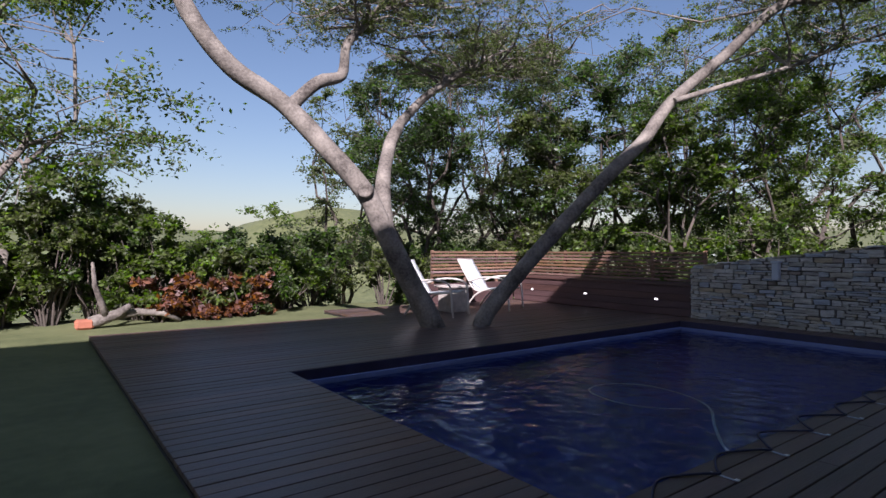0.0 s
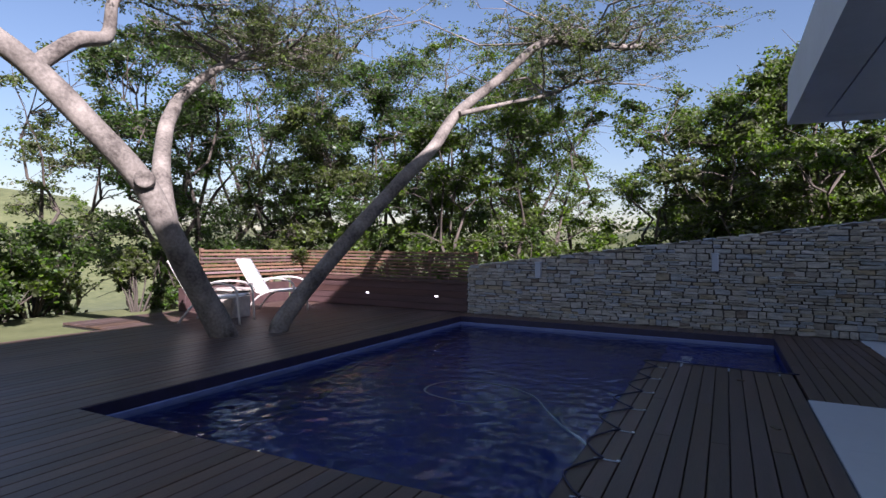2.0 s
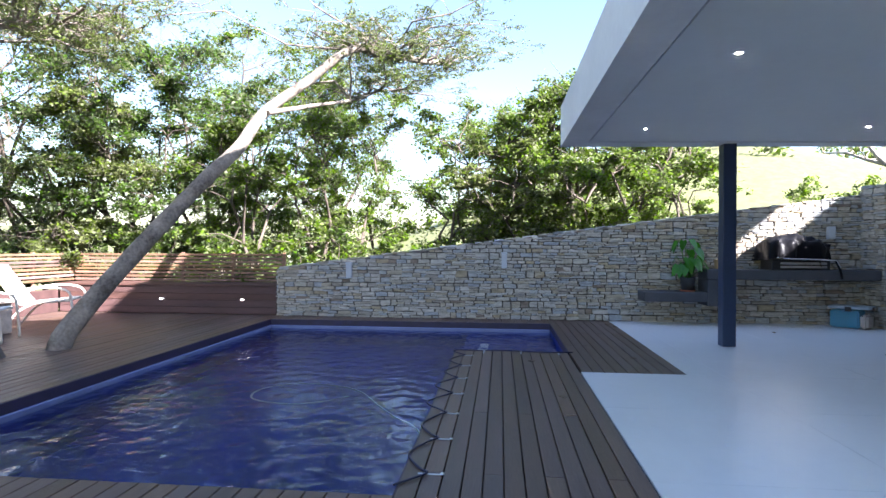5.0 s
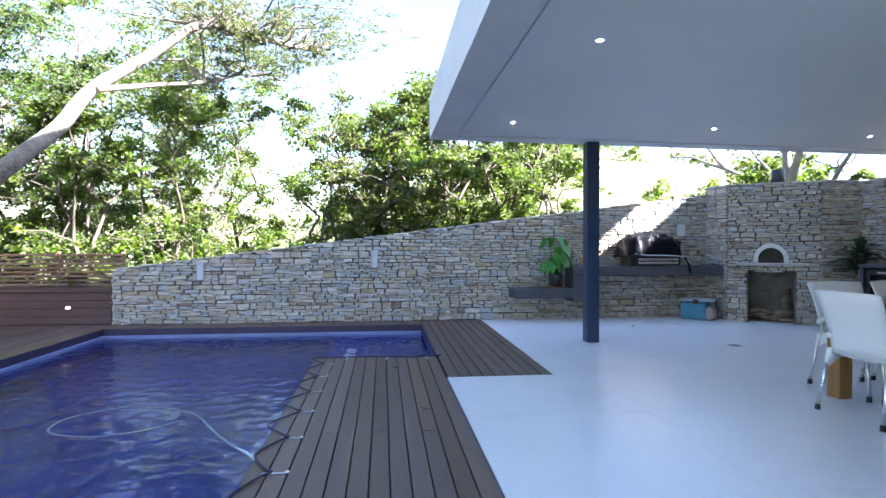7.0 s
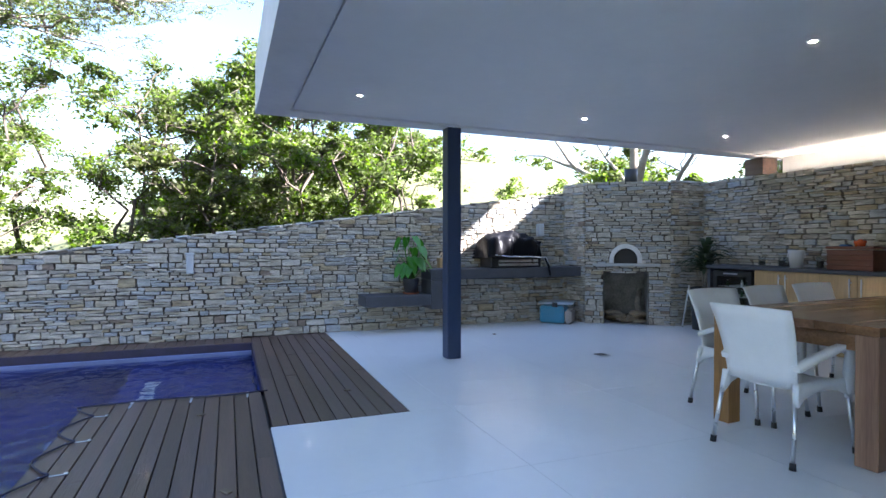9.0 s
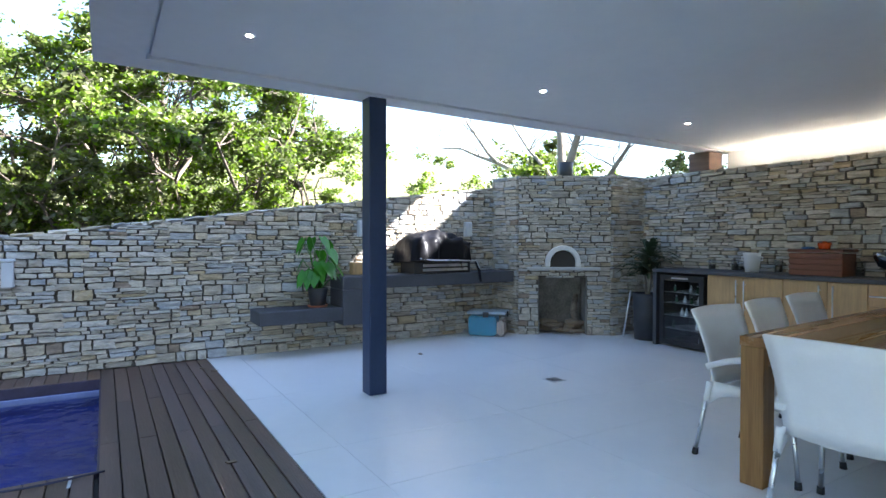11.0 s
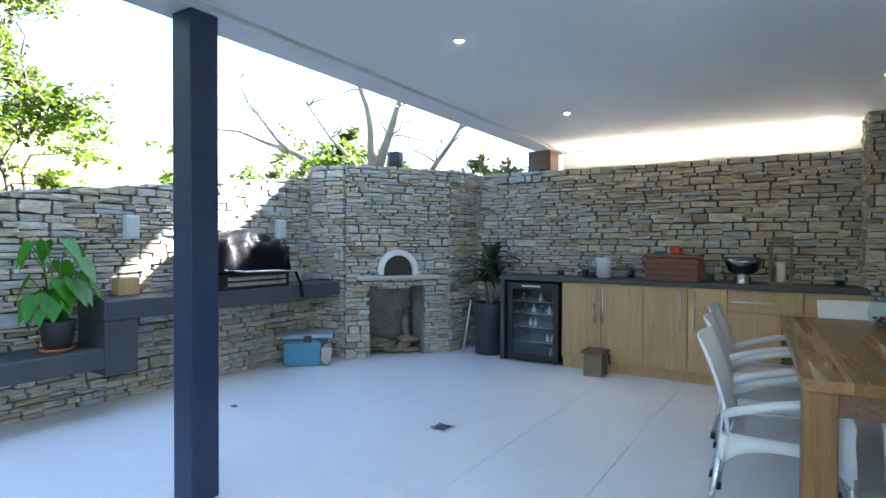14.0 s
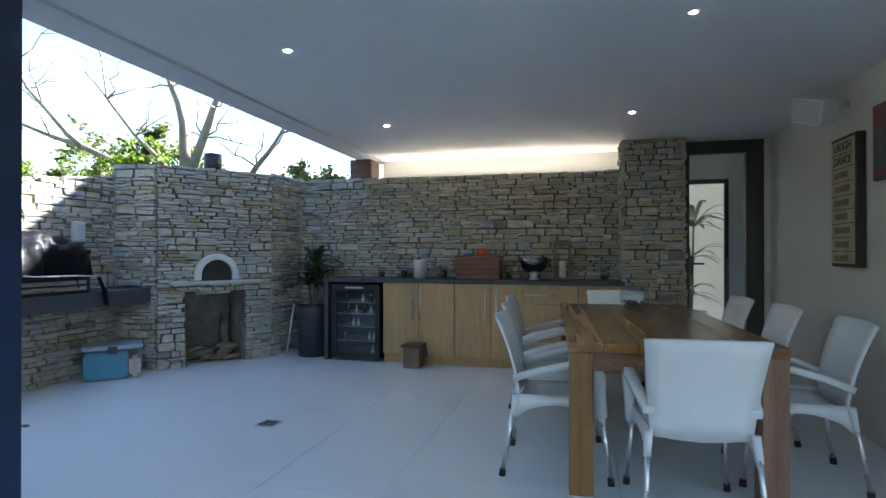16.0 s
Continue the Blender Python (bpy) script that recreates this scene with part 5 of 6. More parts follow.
def dining_chair():
    e = empty("dining_chair", "white moulded plastic armchair with aluminium legs", "chair", "chairs round the table")
    rows = []
    for i in range(7):
        t = i / 6
        z = 0.42 + 0.455 * t
        w = 0.212 + 0.043 * t
        y = -0.20 - 0.03 * t - 0.09 * t * t
        rows.append([(w * s, y - 0.035 * (1 - s * s) * (0.6 + 0.4 * t), z + (0.006 * (1 - s * s) if i == 6 else 0)) for s in (-1, -0.75, -0.4, 0, 0.4, 0.75, 1)])
    part("backrest", sheet(rows, 0.014), M["plastic"], e)
    rows = []
    for i in range(6):
        t = i / 5
        y = -0.21 + 0.45 * t
        w = 0.205 + 0.02 * t
        z = 0.435 + 0.02 * t - (0.03 * max(0, t - 0.8) * 5 * 0.6)
        rows.append([(w * s, y, z - 0.022 * (1 - s * s)) for s in (-1, -0.6, 0, 0.6, 1)])
    part("seat", sheet(rows, 0.012), M["plastic_grey"], e, "light grey moulded seat")
    for s in (-1, 1):
        # arched side apron running into the leg sockets
        rows = []
        for i in range(9):
            t = i / 8
            y = -0.235 + 0.49 * t
            low = 0.315 + 0.09 * math.sin(math.pi * t) ** 0.6
            rows.append([(s * (0.215 + 0.02 * t), y, 0.455), (s * (0.228 + 0.015 * t), y, (0.455 + low) / 2), (s * (0.232 + 0.015 * t), y, low)])
        part("side_apron", sheet(rows, 0.012), M["plastic"], e)
        arm = [(0.222, -0.235, 0.54), (0.25, -0.10, 0.595), (0.262, 0.05, 0.635), (0.262, 0.15, 0.648), (0.26, 0.21, 0.628), (0.254, 0.228, 0.57), (0.248, 0.225, 0.50), (0.242, 0.23, 0.43), (0.238, 0.235, 0.36)]
        bm = bmesh.new()
        g = []
        for i, (x, y, z) in enumerate(arm):
            p = Vector((s * x, y, z))
            nx = Vector(arm[min(i + 1, 8)]) - Vector(arm[max(i - 1, 0)])
            d = Vector((s * nx.x, nx.y, nx.z)).normalized()
            wv = Vector((s, 0, 0)) * 0.024
            tv = d.cross(Vector((s, 0, 0))).normalized() * (0.017 if i < 4 else 0.03)
            g.append([bm.verts.new(p + wv + tv), bm.verts.new(p - wv + tv), bm.verts.new(p - wv - tv), bm.verts.new(p + wv - tv)])
        for a, b in zip(g, g[1:]):
            for k in range(4):
                bm.faces.new((a[k], a[(k + 1) % 4], b[(k + 1) % 4], b[k])).smooth = True
        bm.faces.new(g[0]), bm.faces.new(g[-1][::-1])
        bmesh.ops.recalc_face_normals(bm, faces=bm.faces[:])
        part("arm", bm, M["plastic"], e)
        for y0, y1 in ((-0.225, -0.30), (0.225, 0.285)):
            part("leg_socket", bm_tube([(s * 0.222, y0, 0.45), (s * 0.232, y0 + (y1 - y0) * 0.2, 0.335)], [0.02, 0.017], 10), M["plastic"], e)
            a, b = Vector((s * 0.226, y0 + (y1 - y0) * 0.12, 0.40)), Vector((s * 0.252, y1, 0.012))
            lg = part("leg", bm_tube([a, b], 0.0125, 12), M["alu"], e, "round aluminium leg")
            part("rubber_foot", bm_tube([b.lerp(a, 0.07), (b.x, b.y, 0.0)], [0.0165, 0.019], 12), M["rubber"], lg, "black rubber foot")
    return e


M["plastic_grey"] = M["plastic"]
chair = dining_chair()
chair.matrix_basis = pose(3.17, 0.90, 0, 0, 0, 4)
for x, y, rz in ((2.53, 1.36, -89), (2.46, 2.03, -85), (2.39, 2.70, -88), (3.79, 1.53, 88), (3.69, 2.28, 92), (3.58, 2.97, 95), (2.93, 3.20, 178)):
    copy_thing(chair, pose(x, y, 0, 0, 0, rz))

# ---- things on the house wall ----
sp = empty("wall_speaker", "white bracketed outdoor speaker on the house wall", "speaker")
bm = bm_prism([(-0.13, -0.1), (0.13, -0.1), (0.08, 0.12), (-0.08, 0.12)], -0.09, 0.09, bevel=0.012)
part("cabinet", bm, M["plastic"], sp).matrix_basis = pose(4.31, 2.62, 2.28, 12, 20, -60)
bm = bm_box(-0.118, -0.108, -0.078, 0.118, -0.1, 0.078, bevel=0.004)
part("grille", bm, M["greyplastic"], sp).matrix_basis = pose(4.31, 2.62, 2.28, 12, 20, -60)
part("bracket", bm_tube([(4.34, 2.62, 2.29), (4.43, 2.60, 2.31), (4.5, 2.60, 2.31)], 0.025, 8), M["arch"], sp)


def words(text, size, depth=0.002):
    cu = bpy.data.curves.new("letters", "FONT")
    cu.body, cu.size, cu.extrude, cu.align_x, cu.align_y = text, size, depth, "CENTER", "CENTER"
    o = bpy.data.objects.new("letters", cu)
    me = bpy.data.meshes.new_from_object(o)
    bpy.data.objects.remove(o)
    bm = bmesh.new()
    bm.from_mesh(me)
    return bm


sg = empty("wall_sign", "tall narrow wooden sign with painted words in rows", "sign")
part("frame", bm_box(4.44, 2.32, 1.14, 4.497, 2.72, 2.06, bevel=0.004), M["ink_shade"], sg)
part("panel", bm_box(4.433, 2.345, 1.165, 4.44, 2.695, 2.035), M["sign"], sg)
onwall = Matrix(((0, 0, -1, 0), (-1, 0, 0, 0), (0, 1, 0, 0), (0, 0, 0, 1)))
for k in range(9):
    z = 1.985 - 0.098 * k
    if k == 0 or k == 1:
        bm = words(("LAUGH", "DANCE")[k], 0.085)
        bm.transform(Matrix.Translation((4.432, 2.52, z)) @ onwall)
        part("word", bm, M["ink_shade"], sg, "dark painted word")
    else:
        part("line", bm_box(4.430, 2.40 + 0.02 * (k % 3), z - 0.022, 4.4335, 2.65 - 0.015 * (k % 2), z + 0.022), M["driftwood"], sg)
    part("rule", bm_box(4.430, 2.345, z - 0.052, 4.4335, 2.695, z - 0.047), M["ink_shade"], sg)
pc = empty("wall_picture", "dark red framed picture on the house wall", "picture")
part("canvas", bm_box(4.47, 1.55, 1.70, 4.497, 2.17, 2.18, bevel=0.003), M["poster_dark"], pc)
part("top_patch", bm_box(4.466, 1.56, 2.03, 4.47, 2.16, 2.17), M["poster_red"], pc)
part("low_patch", bm_box(4.466, 1.56, 1.71, 4.47, 2.16, 1.77), M["poster_red"], pc)

# ---- floor drain ----
dn = empty("floor_drain", "small square metal floor drain", "drain", at=pose(0.46, 1.6, 0.001, 0, 0, 0))
part("frame", bm_box(-0.075, -0.075, 0, 0.075, 0.075, 0.004, bevel=0.001), M["alu"], dn)
# dark bars on the frame paint the shade of the open slots
for k in range(5):
    part("slot_shade", bm_box(-0.055, -0.055 + 0.024 * k, 0.004, 0.055, -0.043 + 0.024 * k, 0.0055), M["ink_shade"], dn)
tagged(obj("dry_leaf", bm_box(0.0, 0.0, 0.0, 0.05, 0.035, 0.012, bevel=0.004), M["driftwood"]), "small dry brown leaf lying on the floor", "leaf").location = (-1.21, 1.08, 0.0)
for x, y, a in ((-1.72, -1.14, 20), (-1.52, -1.06, 75), (1.25, -2.45, 130), (2.6, -2.3, 40), (0.95, -1.35, 100)):
    tagged(obj("dry_leaf", bm_box(0.0, 0.0, 0.0, 0.06, 0.035, 0.009, bevel=0.003), M["driftwood"]), "small dry brown leaf lying on the deck", "leaf").matrix_basis = pose(x, y, 0.002, 0, 4, a)

# ---- pool cleaner hose, net cord and clips ----
def smooth_line(pts, n=8):
    ps = [Vector(p) for p in pts]
    out = []
    for i in range(len(ps) - 1):
        a, b, c, d = ps[max(i - 1, 0)], ps[i], ps[i + 1], ps[min(i + 2, len(ps) - 1)]
        for k in range(n):
            t = k / n
            out.append(0.5 * ((2 * b) + (c - a) * t + (2 * a - 5 * b + 4 * c - d) * t * t + (3 * b - a - 3 * c + d) * t ** 3))
    return out + [ps[-1]]


hz = WATER_Z - 0.016
tagged(obj("cleaner_hose", bm_tube(smooth_line([(2.25, -4.12, hz), (2.45, -4.3, hz), (2.55, -4.6, hz), (2.42, -4.95, hz), (2.1, -5.0, hz), (1.86, -4.75, hz), (1.9, -4.35, hz), (2.1, -4.05, hz), (2.5, -3.8, hz), (2.8, -3.6, hz), (3.08, -3.38, hz), (3.2, -3.32, hz - 0.25)]), 0.0105, 8), M["hose"]),
       "pale ribbed pool cleaner hose floating in a loop", "hose")
rng = random.Random(2)
line = [(4.4, -3.30, 0.006)]
for k in range(7):
    xk = 1.0 + 0.54 * (6 - k)
    line += [(xk + 0.06, -3.20, 0.010), (xk, -3.15, 0.012), (xk - 0.06, -3.20, 0.010), (xk - 0.27, -3.31 + rng.uniform(-0.02, 0.02), 0.006)]
line += [(0.72, -3.1, 0.012), (0.70, -2.7, 0.012), (0.76, -2.3, 0.012), (0.72, -1.95, 0.012)]
tagged(obj("rope", bm_tube(smooth_line(line, 4), 0.006, 6), M["net"]), "thin dark rope of the pool net along the deck edge", "rope")
for k in range(7):
    c = empty("net_clip", "small pale strap clip on the deck edge", "clip", "pool net clips", pose(1.0 + 0.54 * k, -3.13, 0.0, 0, 0, rng.uniform(-12, 12)))
    part("strap", bm_box(-0.008, -0.07, 0.001, 0.008, 0.07, 0.005, bevel=0.0015), M["greyplastic"], c)
    part("buckle", bm_box(-0.013, 0.05, 0.005, 0.013, 0.072, 0.011, bevel=0.002), M["alu"], c)
for k in range(3):
    c = empty("net_clip", "small pale strap clip on the deck edge", "clip", "pool net clips", pose(0.78, -2.95 + 0.42 * k, 0.0, 0, 0, 88))
    part("strap", bm_box(-0.008, -0.07, 0.001, 0.008, 0.07, 0.005, bevel=0.0015), M["greyplastic"], c)
    part("buckle", bm_box(-0.013, 0.05, 0.005, 0.013, 0.072, 0.011, bevel=0.002), M["alu"], c)


# ---- sun chairs ----
def lounge_chair():
    e = empty("lounge_chair", "reclined white woven garden chair with a pale metal frame", "chair", "sun chairs")
    rows = []
    for i in range(14):
        t = i / 13
        if t < 0.55:
            y, z = 0.32 - 0.62 * t / 0.55, 0.40 - 0.06 * t / 0.55
        else:
            q = (t - 0.55) / 0.45
            y, z = -0.30 - 0.36 * q, 0.34 + 0.56 * q
        rows.append([(0.25 * s, y, z - 0.02 * (1 - s * s)) for s in (-1, -0.5, 0, 0.5, 1)])
    part("seat", sheet(rows, 0.02), M["cushion"], e, "white woven sling seat")
    for s in (-1, 1):
        part("frame", bm_tube(smooth_line([(s * 0.27, 0.34, 0.39), (s * 0.27, 0.0, 0.37), (s * 0.27, -0.3, 0.35), (s * 0.27, -0.5, 0.62), (s * 0.27, -0.67, 0.91)], 4), 0.016, 8), M["lounge"], e)
        part("arm", bm_tube(smooth_line([(s * 0.29, -0.42, 0.50), (s * 0.31, -0.15, 0.58), (s * 0.31, 0.15, 0.585), (s * 0.31, 0.33, 0.52), (s * 0.31, 0.37, 0.35), (s * 0.30, 0.40, 0.0)], 5), 0.017, 8), M["lounge"], e)
        part("leg", bm_tube(smooth_line([(s * 0.28, -0.1, 0.36), (s * 0.29, -0.3, 0.25), (s * 0.29, -0.5, 0.0)], 5), 0.016, 8), M["lounge"], e)
    part("rail", bm_tube([(-0.29, -0.66, 0.90), (0.29, -0.66, 0.90)], 0.016, 8), M["lounge"], e)
    return e


M["lounge"] = mat("pale_coated_metal", (0.62, 0.55, 0.48), 0.4, vary=0.08)
lc = lounge_chair()
lc.matrix_basis = pose(-0.6, -9.5, 0, 0, 0, 22)
copy_thing(lc, pose(0.85, -9.3, 0, 0, 0, 26))
st = empty("side_table", "low pale wicker side table between the sun chairs", "table", at=pose(0.34, -9.6, 0))
part("top", bm_box(-0.24, -0.24, 0.42, 0.24, 0.24, 0.46, bevel=0.01), M["wicker"], st)
part("base", bm_prism([(-0.19, -0.19), (0.19, -0.19), (0.19, 0.19), (-0.19, 0.19)], 0.0, 0.42, bevel=0.015), M["wicker"], st)

# ---- planter and slatted fence ----
pb = empty("planter_box", "long red brown clad planter bench with small marker lights", "planter")
part("core", bm_box(-2.85, -10.75, 0, -2.27, -6.66, 0.49), M["planter"], pb)
part("cap", bm_box(-2.88, -10.78, 0.49, -2.22, -6.64, 0.53, bevel=0.005), M["planter"], pb)
for k in range(4):
    part("board", bm_box(-2.268, -10.75, 0.01 + 0.12 * k, -2.25, -6.66, 0.124 + 0.12 * k, bevel=0.003), M["planter"], pb)
part("return", bm_box(-2.25, -10.95, 0, 0.3, -10.78, 0.40, bevel=0.005), M["planter"], pb)
for y in (-8.79, -7.28, -10.2):
    part("marker_light", bm_box(-2.25, y - 0.03, 0.245, -2.243, y + 0.03, 0.27, bevel=0.002), M["small_lamp"], pb, "small lit marker light")
fn = empty("slat_fence", "horizontal reddish timber slat fence behind the planter", "fence")
for k in range(8):
    z = 0.54 + 0.068 * k
    part("slat", bm_box(-2.9, -11.03, z, -0.2, -11.0, z + 0.042, bevel=0.003), M["slat"], fn)
    part("slat", bm_box(-2.93, -10.99, z, -2.905, -6.75, z + 0.042, bevel=0.003), M["slat"], fn)
for x in (-0.25, -1.1, -2.0, -2.87):
    part("post", bm_box(x - 0.03, -11.08, -0.3, x + 0.03, -11.035, 1.08, bevel=0.004), M["slat"], fn)
for y in (-9.9, -8.8, -7.8, -6.8):
    part("post", bm_box(-2.98, y - 0.03, -0.3, -2.935, y + 0.03, 1.08, bevel=0.004), M["slat"], fn)


# ---- deck boards ----
deck = structure("deck", bm_prism([(-2.4, -11.05), (2.12, -11.05), (2.12, -9.95), (5.75, -9.95), (5.75, -6.56), (-2.4, -6.56)], -0.2, -0.04), M["ink_shade"], "dark hardwood deck boards laid around the pool", "deck")
for poly in ([(4.51, -6.56), (5.75, -6.56), (5.75, -1.98), (4.51, -1.98)], [(0.67, -3.27), (4.51, -3.27), (4.51, -1.98), (0.67, -1.98)],
             [(-2.4, -1.97), (1.67, -1.97), (1.67, -0.98), (-2.4, -0.98)], [(-2.4, -6.56), (-1.76, -6.56), (-1.76, -1.97), (-2.4, -1.97)]):
    part("joists", bm_prism(poly, -0.2, -0.04), M["ink_shade"], deck)
board_cache = {}
rng = random.Random(14)


def board(x0, x1, y, w):
    L = round(x1 - x0, 2)
    key = (L, round(w, 3))
    if key not in board_cache:
        bm = bm_box(-L / 2, -w / 2, -0.03, L / 2, w / 2, 0.0, bevel=0.003)
        me = bpy.data.meshes.new("board")
        bm.to_mesh(me)
        bm.free()
        me.materials.append(M["deck"])
        board_cache[key] = me
    o = new("board", board_cache[key])
    o.parent = deck
    o.matrix_basis = pose((x0 + x1) / 2, y, rng.uniform(-0.002, 0.001))


def boards(x0, x1, y0, y1, pitch=0.108, cuts=()):
    n = max(1, round((y1 - y0) / pitch))
    p = (y1 - y0) / n
    for k in range(n):
        y = y0 + p * (k + 0.5)
        ends = [x0] + ([cuts[k % len(cuts)]] if cuts else []) + [x1]
        for a, b in zip(ends, ends[1:]):
            board(a + 0.002, b - 0.002, y, p - 0.007)


boards(0.66, 5.75, -3.28, -2.0, cuts=(3.1, 4.2, 2.2))
boards(-2.16, 1.66, -1.98, -1.0, cuts=(0.2, -0.8))
boards(-2.16, -1.75, -6.55, -1.98)
boards(4.5, 5.75, -6.55, -3.28)
boards(-2.25, 5.75, -9.95, -6.55, cuts=(1.6, 3.2, 0.4))
boards(-2.25, 2.12, -11.05, -9.95, cuts=(0.2, 1.1))

# ---- floor slabs ----
for i in range(len(FLOOR_X) - 1):
    for j in range(len(FLOOR_Y) - 1):
        x0, x1, y0, y1 = FLOOR_X[i], FLOOR_X[i + 1], FLOOR_Y[j], FLOOR_Y[j + 1]
        if j == 0 and x1 <= 1.0:
            y0 = -1.0
        if j == 0 and x0 == 1.0:
            y0 = -1.0
        part("slab", bm_box(x0 + 0.0012, y0 + 0.0012, -0.03, x1 - 0.0012, y1 - 0.0012, 0.0), M["floor"], floor)

# ---- ledge stones ----
def stone_variant(seed):
    """A rough stone in a unit box: x along the wall, y out of it (0 to 1), z up; its face is uneven and its edges broken."""
    rng = random.Random(seed)
    bm = bmesh.new()
    nx, nz = 4, 3
    g = []
    for j in range(nz):
        row = []
        for i in range(nx):
            edge = i in (0, nx - 1) or j in (0, nz - 1)
            x = -0.5 + i / (nx - 1) + (rng.uniform(-0.06, 0.06) if 0 < i < nx - 1 else rng.uniform(0.0, 0.085) * (1 if i == 0 else -1))
            z = -0.5 + j / (nz - 1) + (rng.uniform(-0.12, 0.12) if j == 1 else rng.uniform(0.0, 0.13) * (1 if j == 0 else -1))
            y = rng.uniform(0.74, 0.92) if edge else rng.uniform(0.86, 1.0)
            row.append(bm.verts.new((x, y, z)))
        g.append(row)
    for j in range(nz - 1):
        for i in range(nx - 1):
            bm.faces.new((g[j][i], g[j][i + 1], g[j + 1][i + 1], g[j + 1][i]))
    rim = g[0] + [g[j][-1] for j in range(1, nz)] + g[-1][-2::-1] + [g[j][0] for j in range(nz - 2, 0, -1)]
    back = [bm.verts.new((v.co.x, -0.3, v.co.z)) for v in rim]
    for k in range(len(rim)):
        m = (k + 1) % len(rim)
        bm.faces.new((rim[k], back[k], back[m], rim[m]))
    bmesh.ops.recalc_face_normals(bm, faces=bm.faces[:])
    me = bpy.data.meshes.new("stone")
    bm.to_mesh(me)
    bm.free()
    me.materials.append(M["stone"])
    return me


STONES = [stone_variant(900 + k) for k in range(16)]


def lay(length, height, rng):
    """Ledge stones for a wall face: blocks of uneven width, each split into its own courses; (u, z, width, height)."""
    out, z = [], 0.0
    while z < height:
        bh = rng.uniform(0.09, 0.19)
        u = -rng.uniform(0, 0.4)
        while u < length:
            bw = rng.uniform(0.28, 0.7)
            rows = max(1, round(bh / rng.choice((0.033, 0.04, 0.048, 0.058, 0.08))))
            cuts = sorted(rng.uniform(0.55, 1.45) for _ in range(rows))
            rng.shuffle(cuts)
            tot, zz = sum(cuts), z + rng.uniform(-0.006, 0.006)
            for c in cuts:
                rh = bh * c / tot
                uu = u - rng.uniform(0, 0.05)
                end = u + bw - rng.uniform(0, 0.012)
                while uu < end - 0.01:
                    w = min(rng.uniform(0.08, 0.27), end - uu)
                    if end - uu - w < 0.08:
                        w = end - uu
                    a, b = max(0, uu), min(length, uu + w)
                    if b - a > 0.03:
                        out.append((a, zz, b - a, rh))
                    uu += w
                zz += rh
            u += bw
        z += bh
    return out


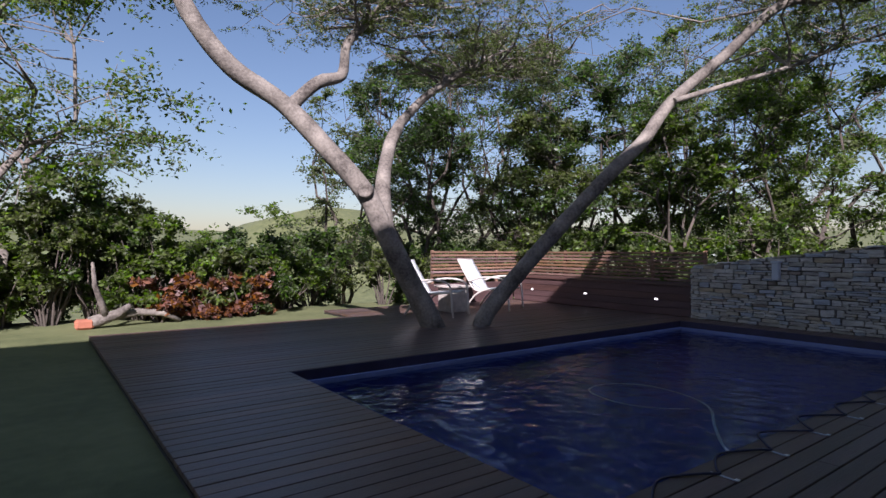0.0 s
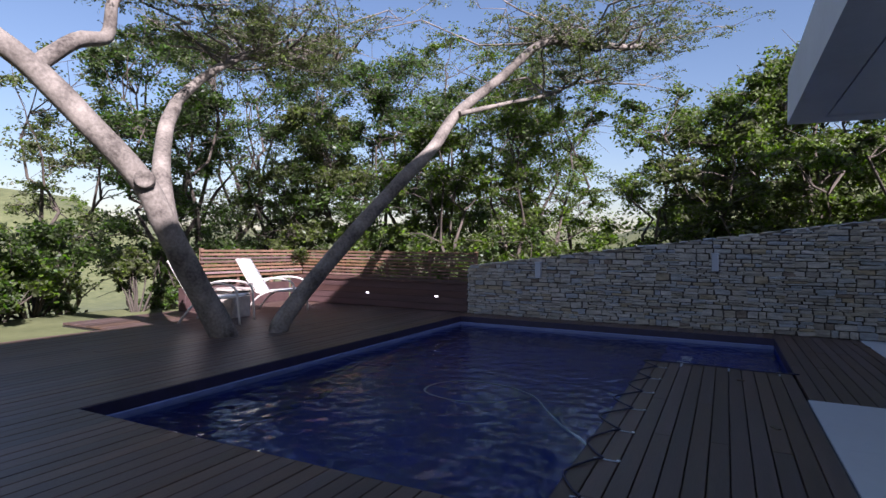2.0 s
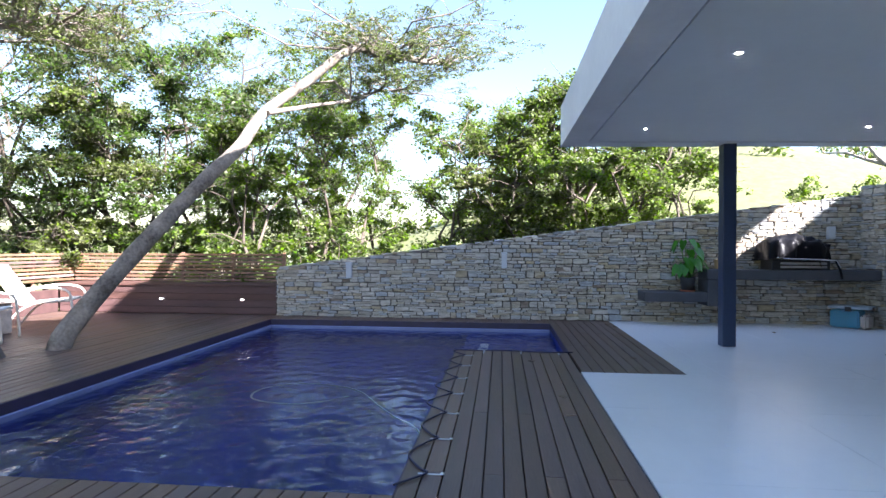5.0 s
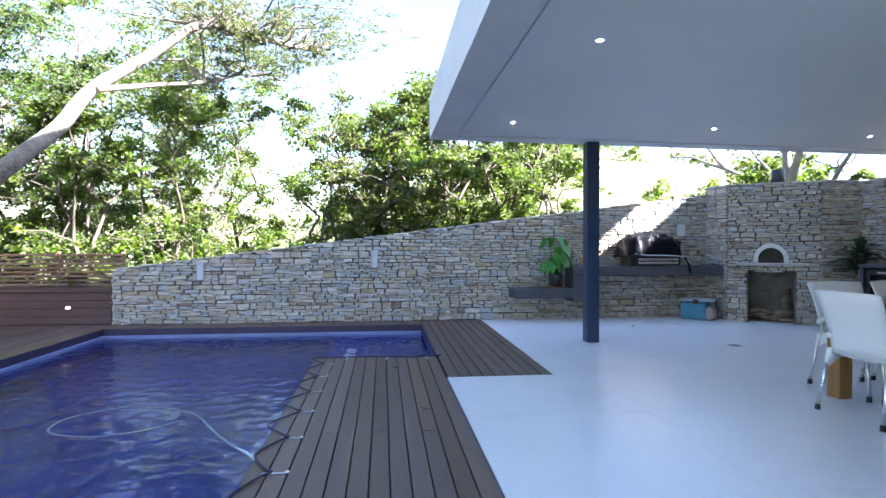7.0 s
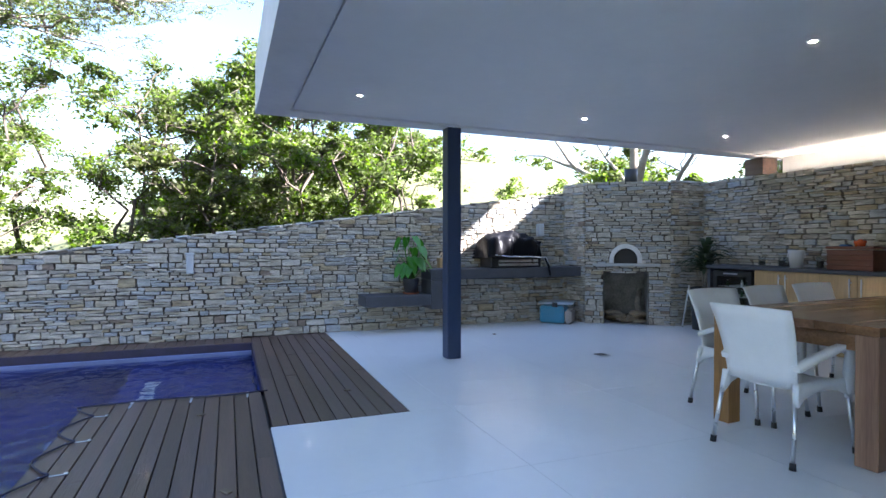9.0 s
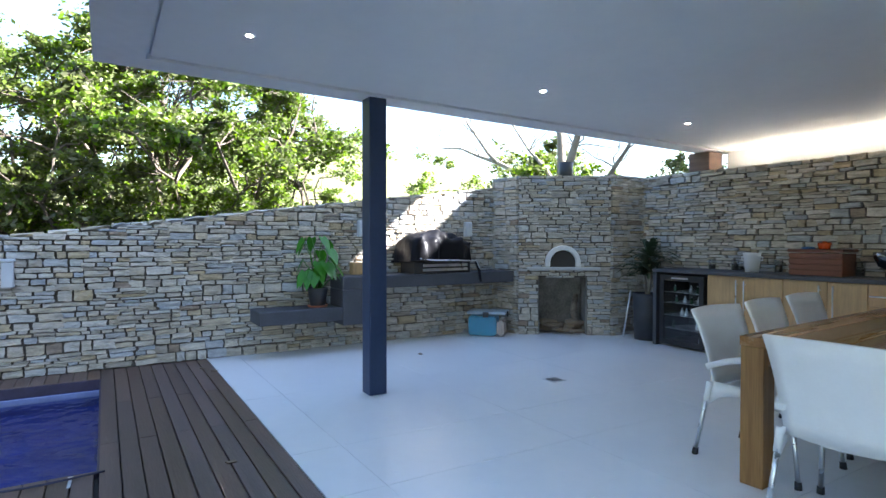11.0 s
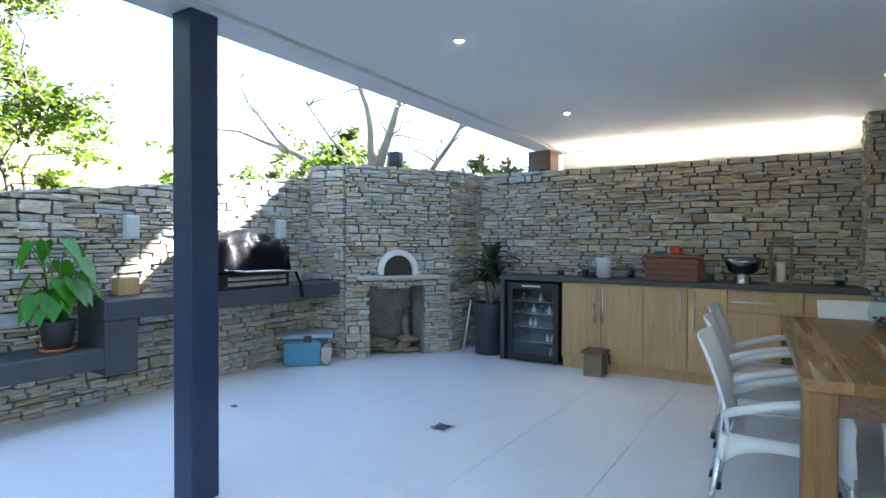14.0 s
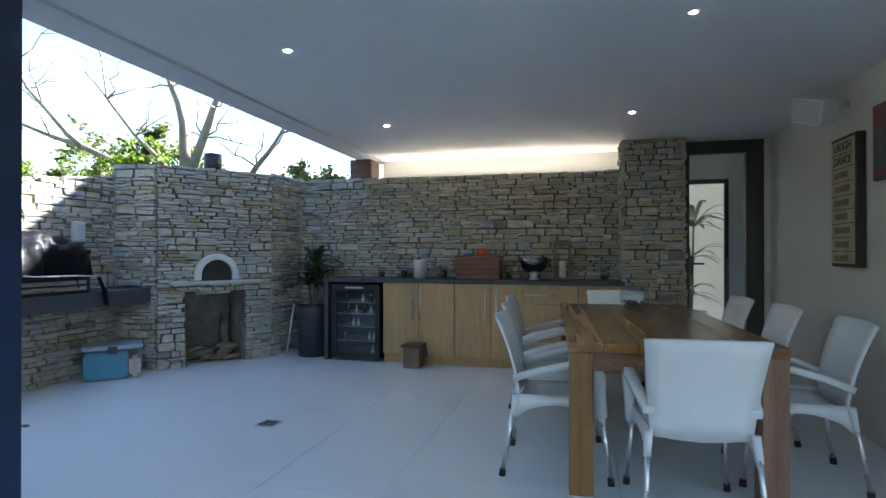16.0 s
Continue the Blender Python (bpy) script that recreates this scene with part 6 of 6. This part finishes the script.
def clad(parent, origin, along, height, seed, top=None, near=(0, 1e9), skip=None, budget=300, hole=None):
    """Lays stones on one face. origin: the foot at one end; along: the way to the other end; the face looks to the right of along."""
    rng = random.Random(seed)
    o, d = Vector(origin), Vector(along)
    L = d.length
    d.normalize()
    n = Vector((d.y, -d.x, 0))
    rest_v, rest_f, count, base = [], [], 0, 0
    for u, z, w, h in lay(L, height, rng):
        mid = u + w / 2
        lim = top(mid) if top else height
        if z > lim - 0.025:
            continue
        h = min(h, lim + rng.uniform(-0.01, 0.012) - z)
        if skip and skip(mid, z + h / 2):
            continue
        if hole and z + h / 2 < hole[2] and u < hole[1] and u + w > hole[0]:
            lft, rgt = hole[0] - u, u + w - hole[1]
            if max(lft, rgt) < 0.035:
                continue
            u, w = (u, lft) if lft > rgt else (hole[1], rgt)
            mid = u + w / 2
        me = rng.choice(STONES)
        depth = rng.uniform(0.03, 0.062)
        c = o + d * mid + Vector((0, 0, z + h / 2))
        flip = rng.choice((-1, 1))
        sx, sz = (w - 0.007) * flip, (h - 0.003)
        tilt = rng.uniform(-0.045, 0.045)
        m = Matrix(((d.x * sx, n.x * depth, 0, c.x), (d.y * sx, n.y * depth, 0, c.y), (tilt * w, 0, sz, c.z), (0, 0, 0, 1)))
        if count < budget and near[0] <= mid <= near[1]:
            ob = new("stone", me)
            ob.parent = parent
            ob.matrix_basis = m
            count += 1
        else:
            vs = [m @ v.co for v in me.vertices]
            rest_v += vs
            rest_f += [[base + k for k in p.vertices] for p in me.polygons]
            base += len(vs)
    if rest_v:
        me = bpy.data.meshes.new("stones")
        me.from_pydata([tuple(v) for v in rest_v], [], rest_f)
        me.materials.append(M["stone_far"])
        ob = new("stones", me)
        ob.parent = parent
        tagged(ob, kind="stuff")


# the west wall runs north to south as seen from the terrace, so its face looks to +x
clad(wall_west, (WALL_X, -6.6, 0), (0, 9.5, 0), 2.1, 1, top=lambda u: wall_top(-6.6 + u), near=(5.4, 9.5))
clad(wall_west, (WALL_X - 0.35, -6.6, 0), (0.35, 0, 0), 0.85, 2, top=lambda u: wall_top(-6.6), budget=0)
# back wall: along +x would look to -y
clad(wall_north, (-0.9, BACK_Y, 0), (3.95, 0, 0), 2.17, 3, skip=lambda u, z: z < 0.86 and 0.7 < u, near=(0.2, 3.95))
clad(pillar, (3.03, 4.23, 0), (0.64, 0, 0), SOFFIT + 0.008, 4)
clad(pillar, (3.06, 4.5, 0), (0, -0.27, 0), SOFFIT + 0.008, 5, skip=lambda u, z: z < 0.95)
clad(pillar, (3.64, 4.23, 0), (0, 0.13, 0), SOFFIT + 0.008, 6)
# oven faces
clad(oven, (-2.2, 2.87, 0), (0.51, 0.05, 0), 2.17, 7, budget=90)
a = oven_at(0, -0.03, 0)
clad(oven, tuple(a), (OU.x * OW, OU.y * OW, 0), 2.17, 8, budget=210,
     hole=(NI0, NI1, NZ), skip=lambda u, z: (abs(u - C) < R0 and 0.92 < z < 1.0) or (z > 0.98 and math.hypot(u - C, z - 0.985) < R0 + 0.02))
clad(oven, (-0.965, 3.9, 0), (0.065, 0.6, 0), 2.17, 9, budget=0)

# thin coping stones along the sloping top of the west wall
rng = random.Random(44)
u = -6.6
while u < 2.82:
    w = rng.uniform(0.14, 0.34)
    mid = u + w / 2
    ob = new("coping_stone", rng.choice(STONES))
    ob.parent = wall_west
    ob.matrix_basis = Matrix(((0, 0.34, 0, WALL_X - 0.285 + rng.uniform(-0.012, 0.012)), (w - 0.006, 0, 0, mid), (0.127 * w, 0, 0.042, wall_top(mid) - 0.012 + rng.uniform(-0.004, 0.004)), (0, 0, 0, 1)))
    u += w
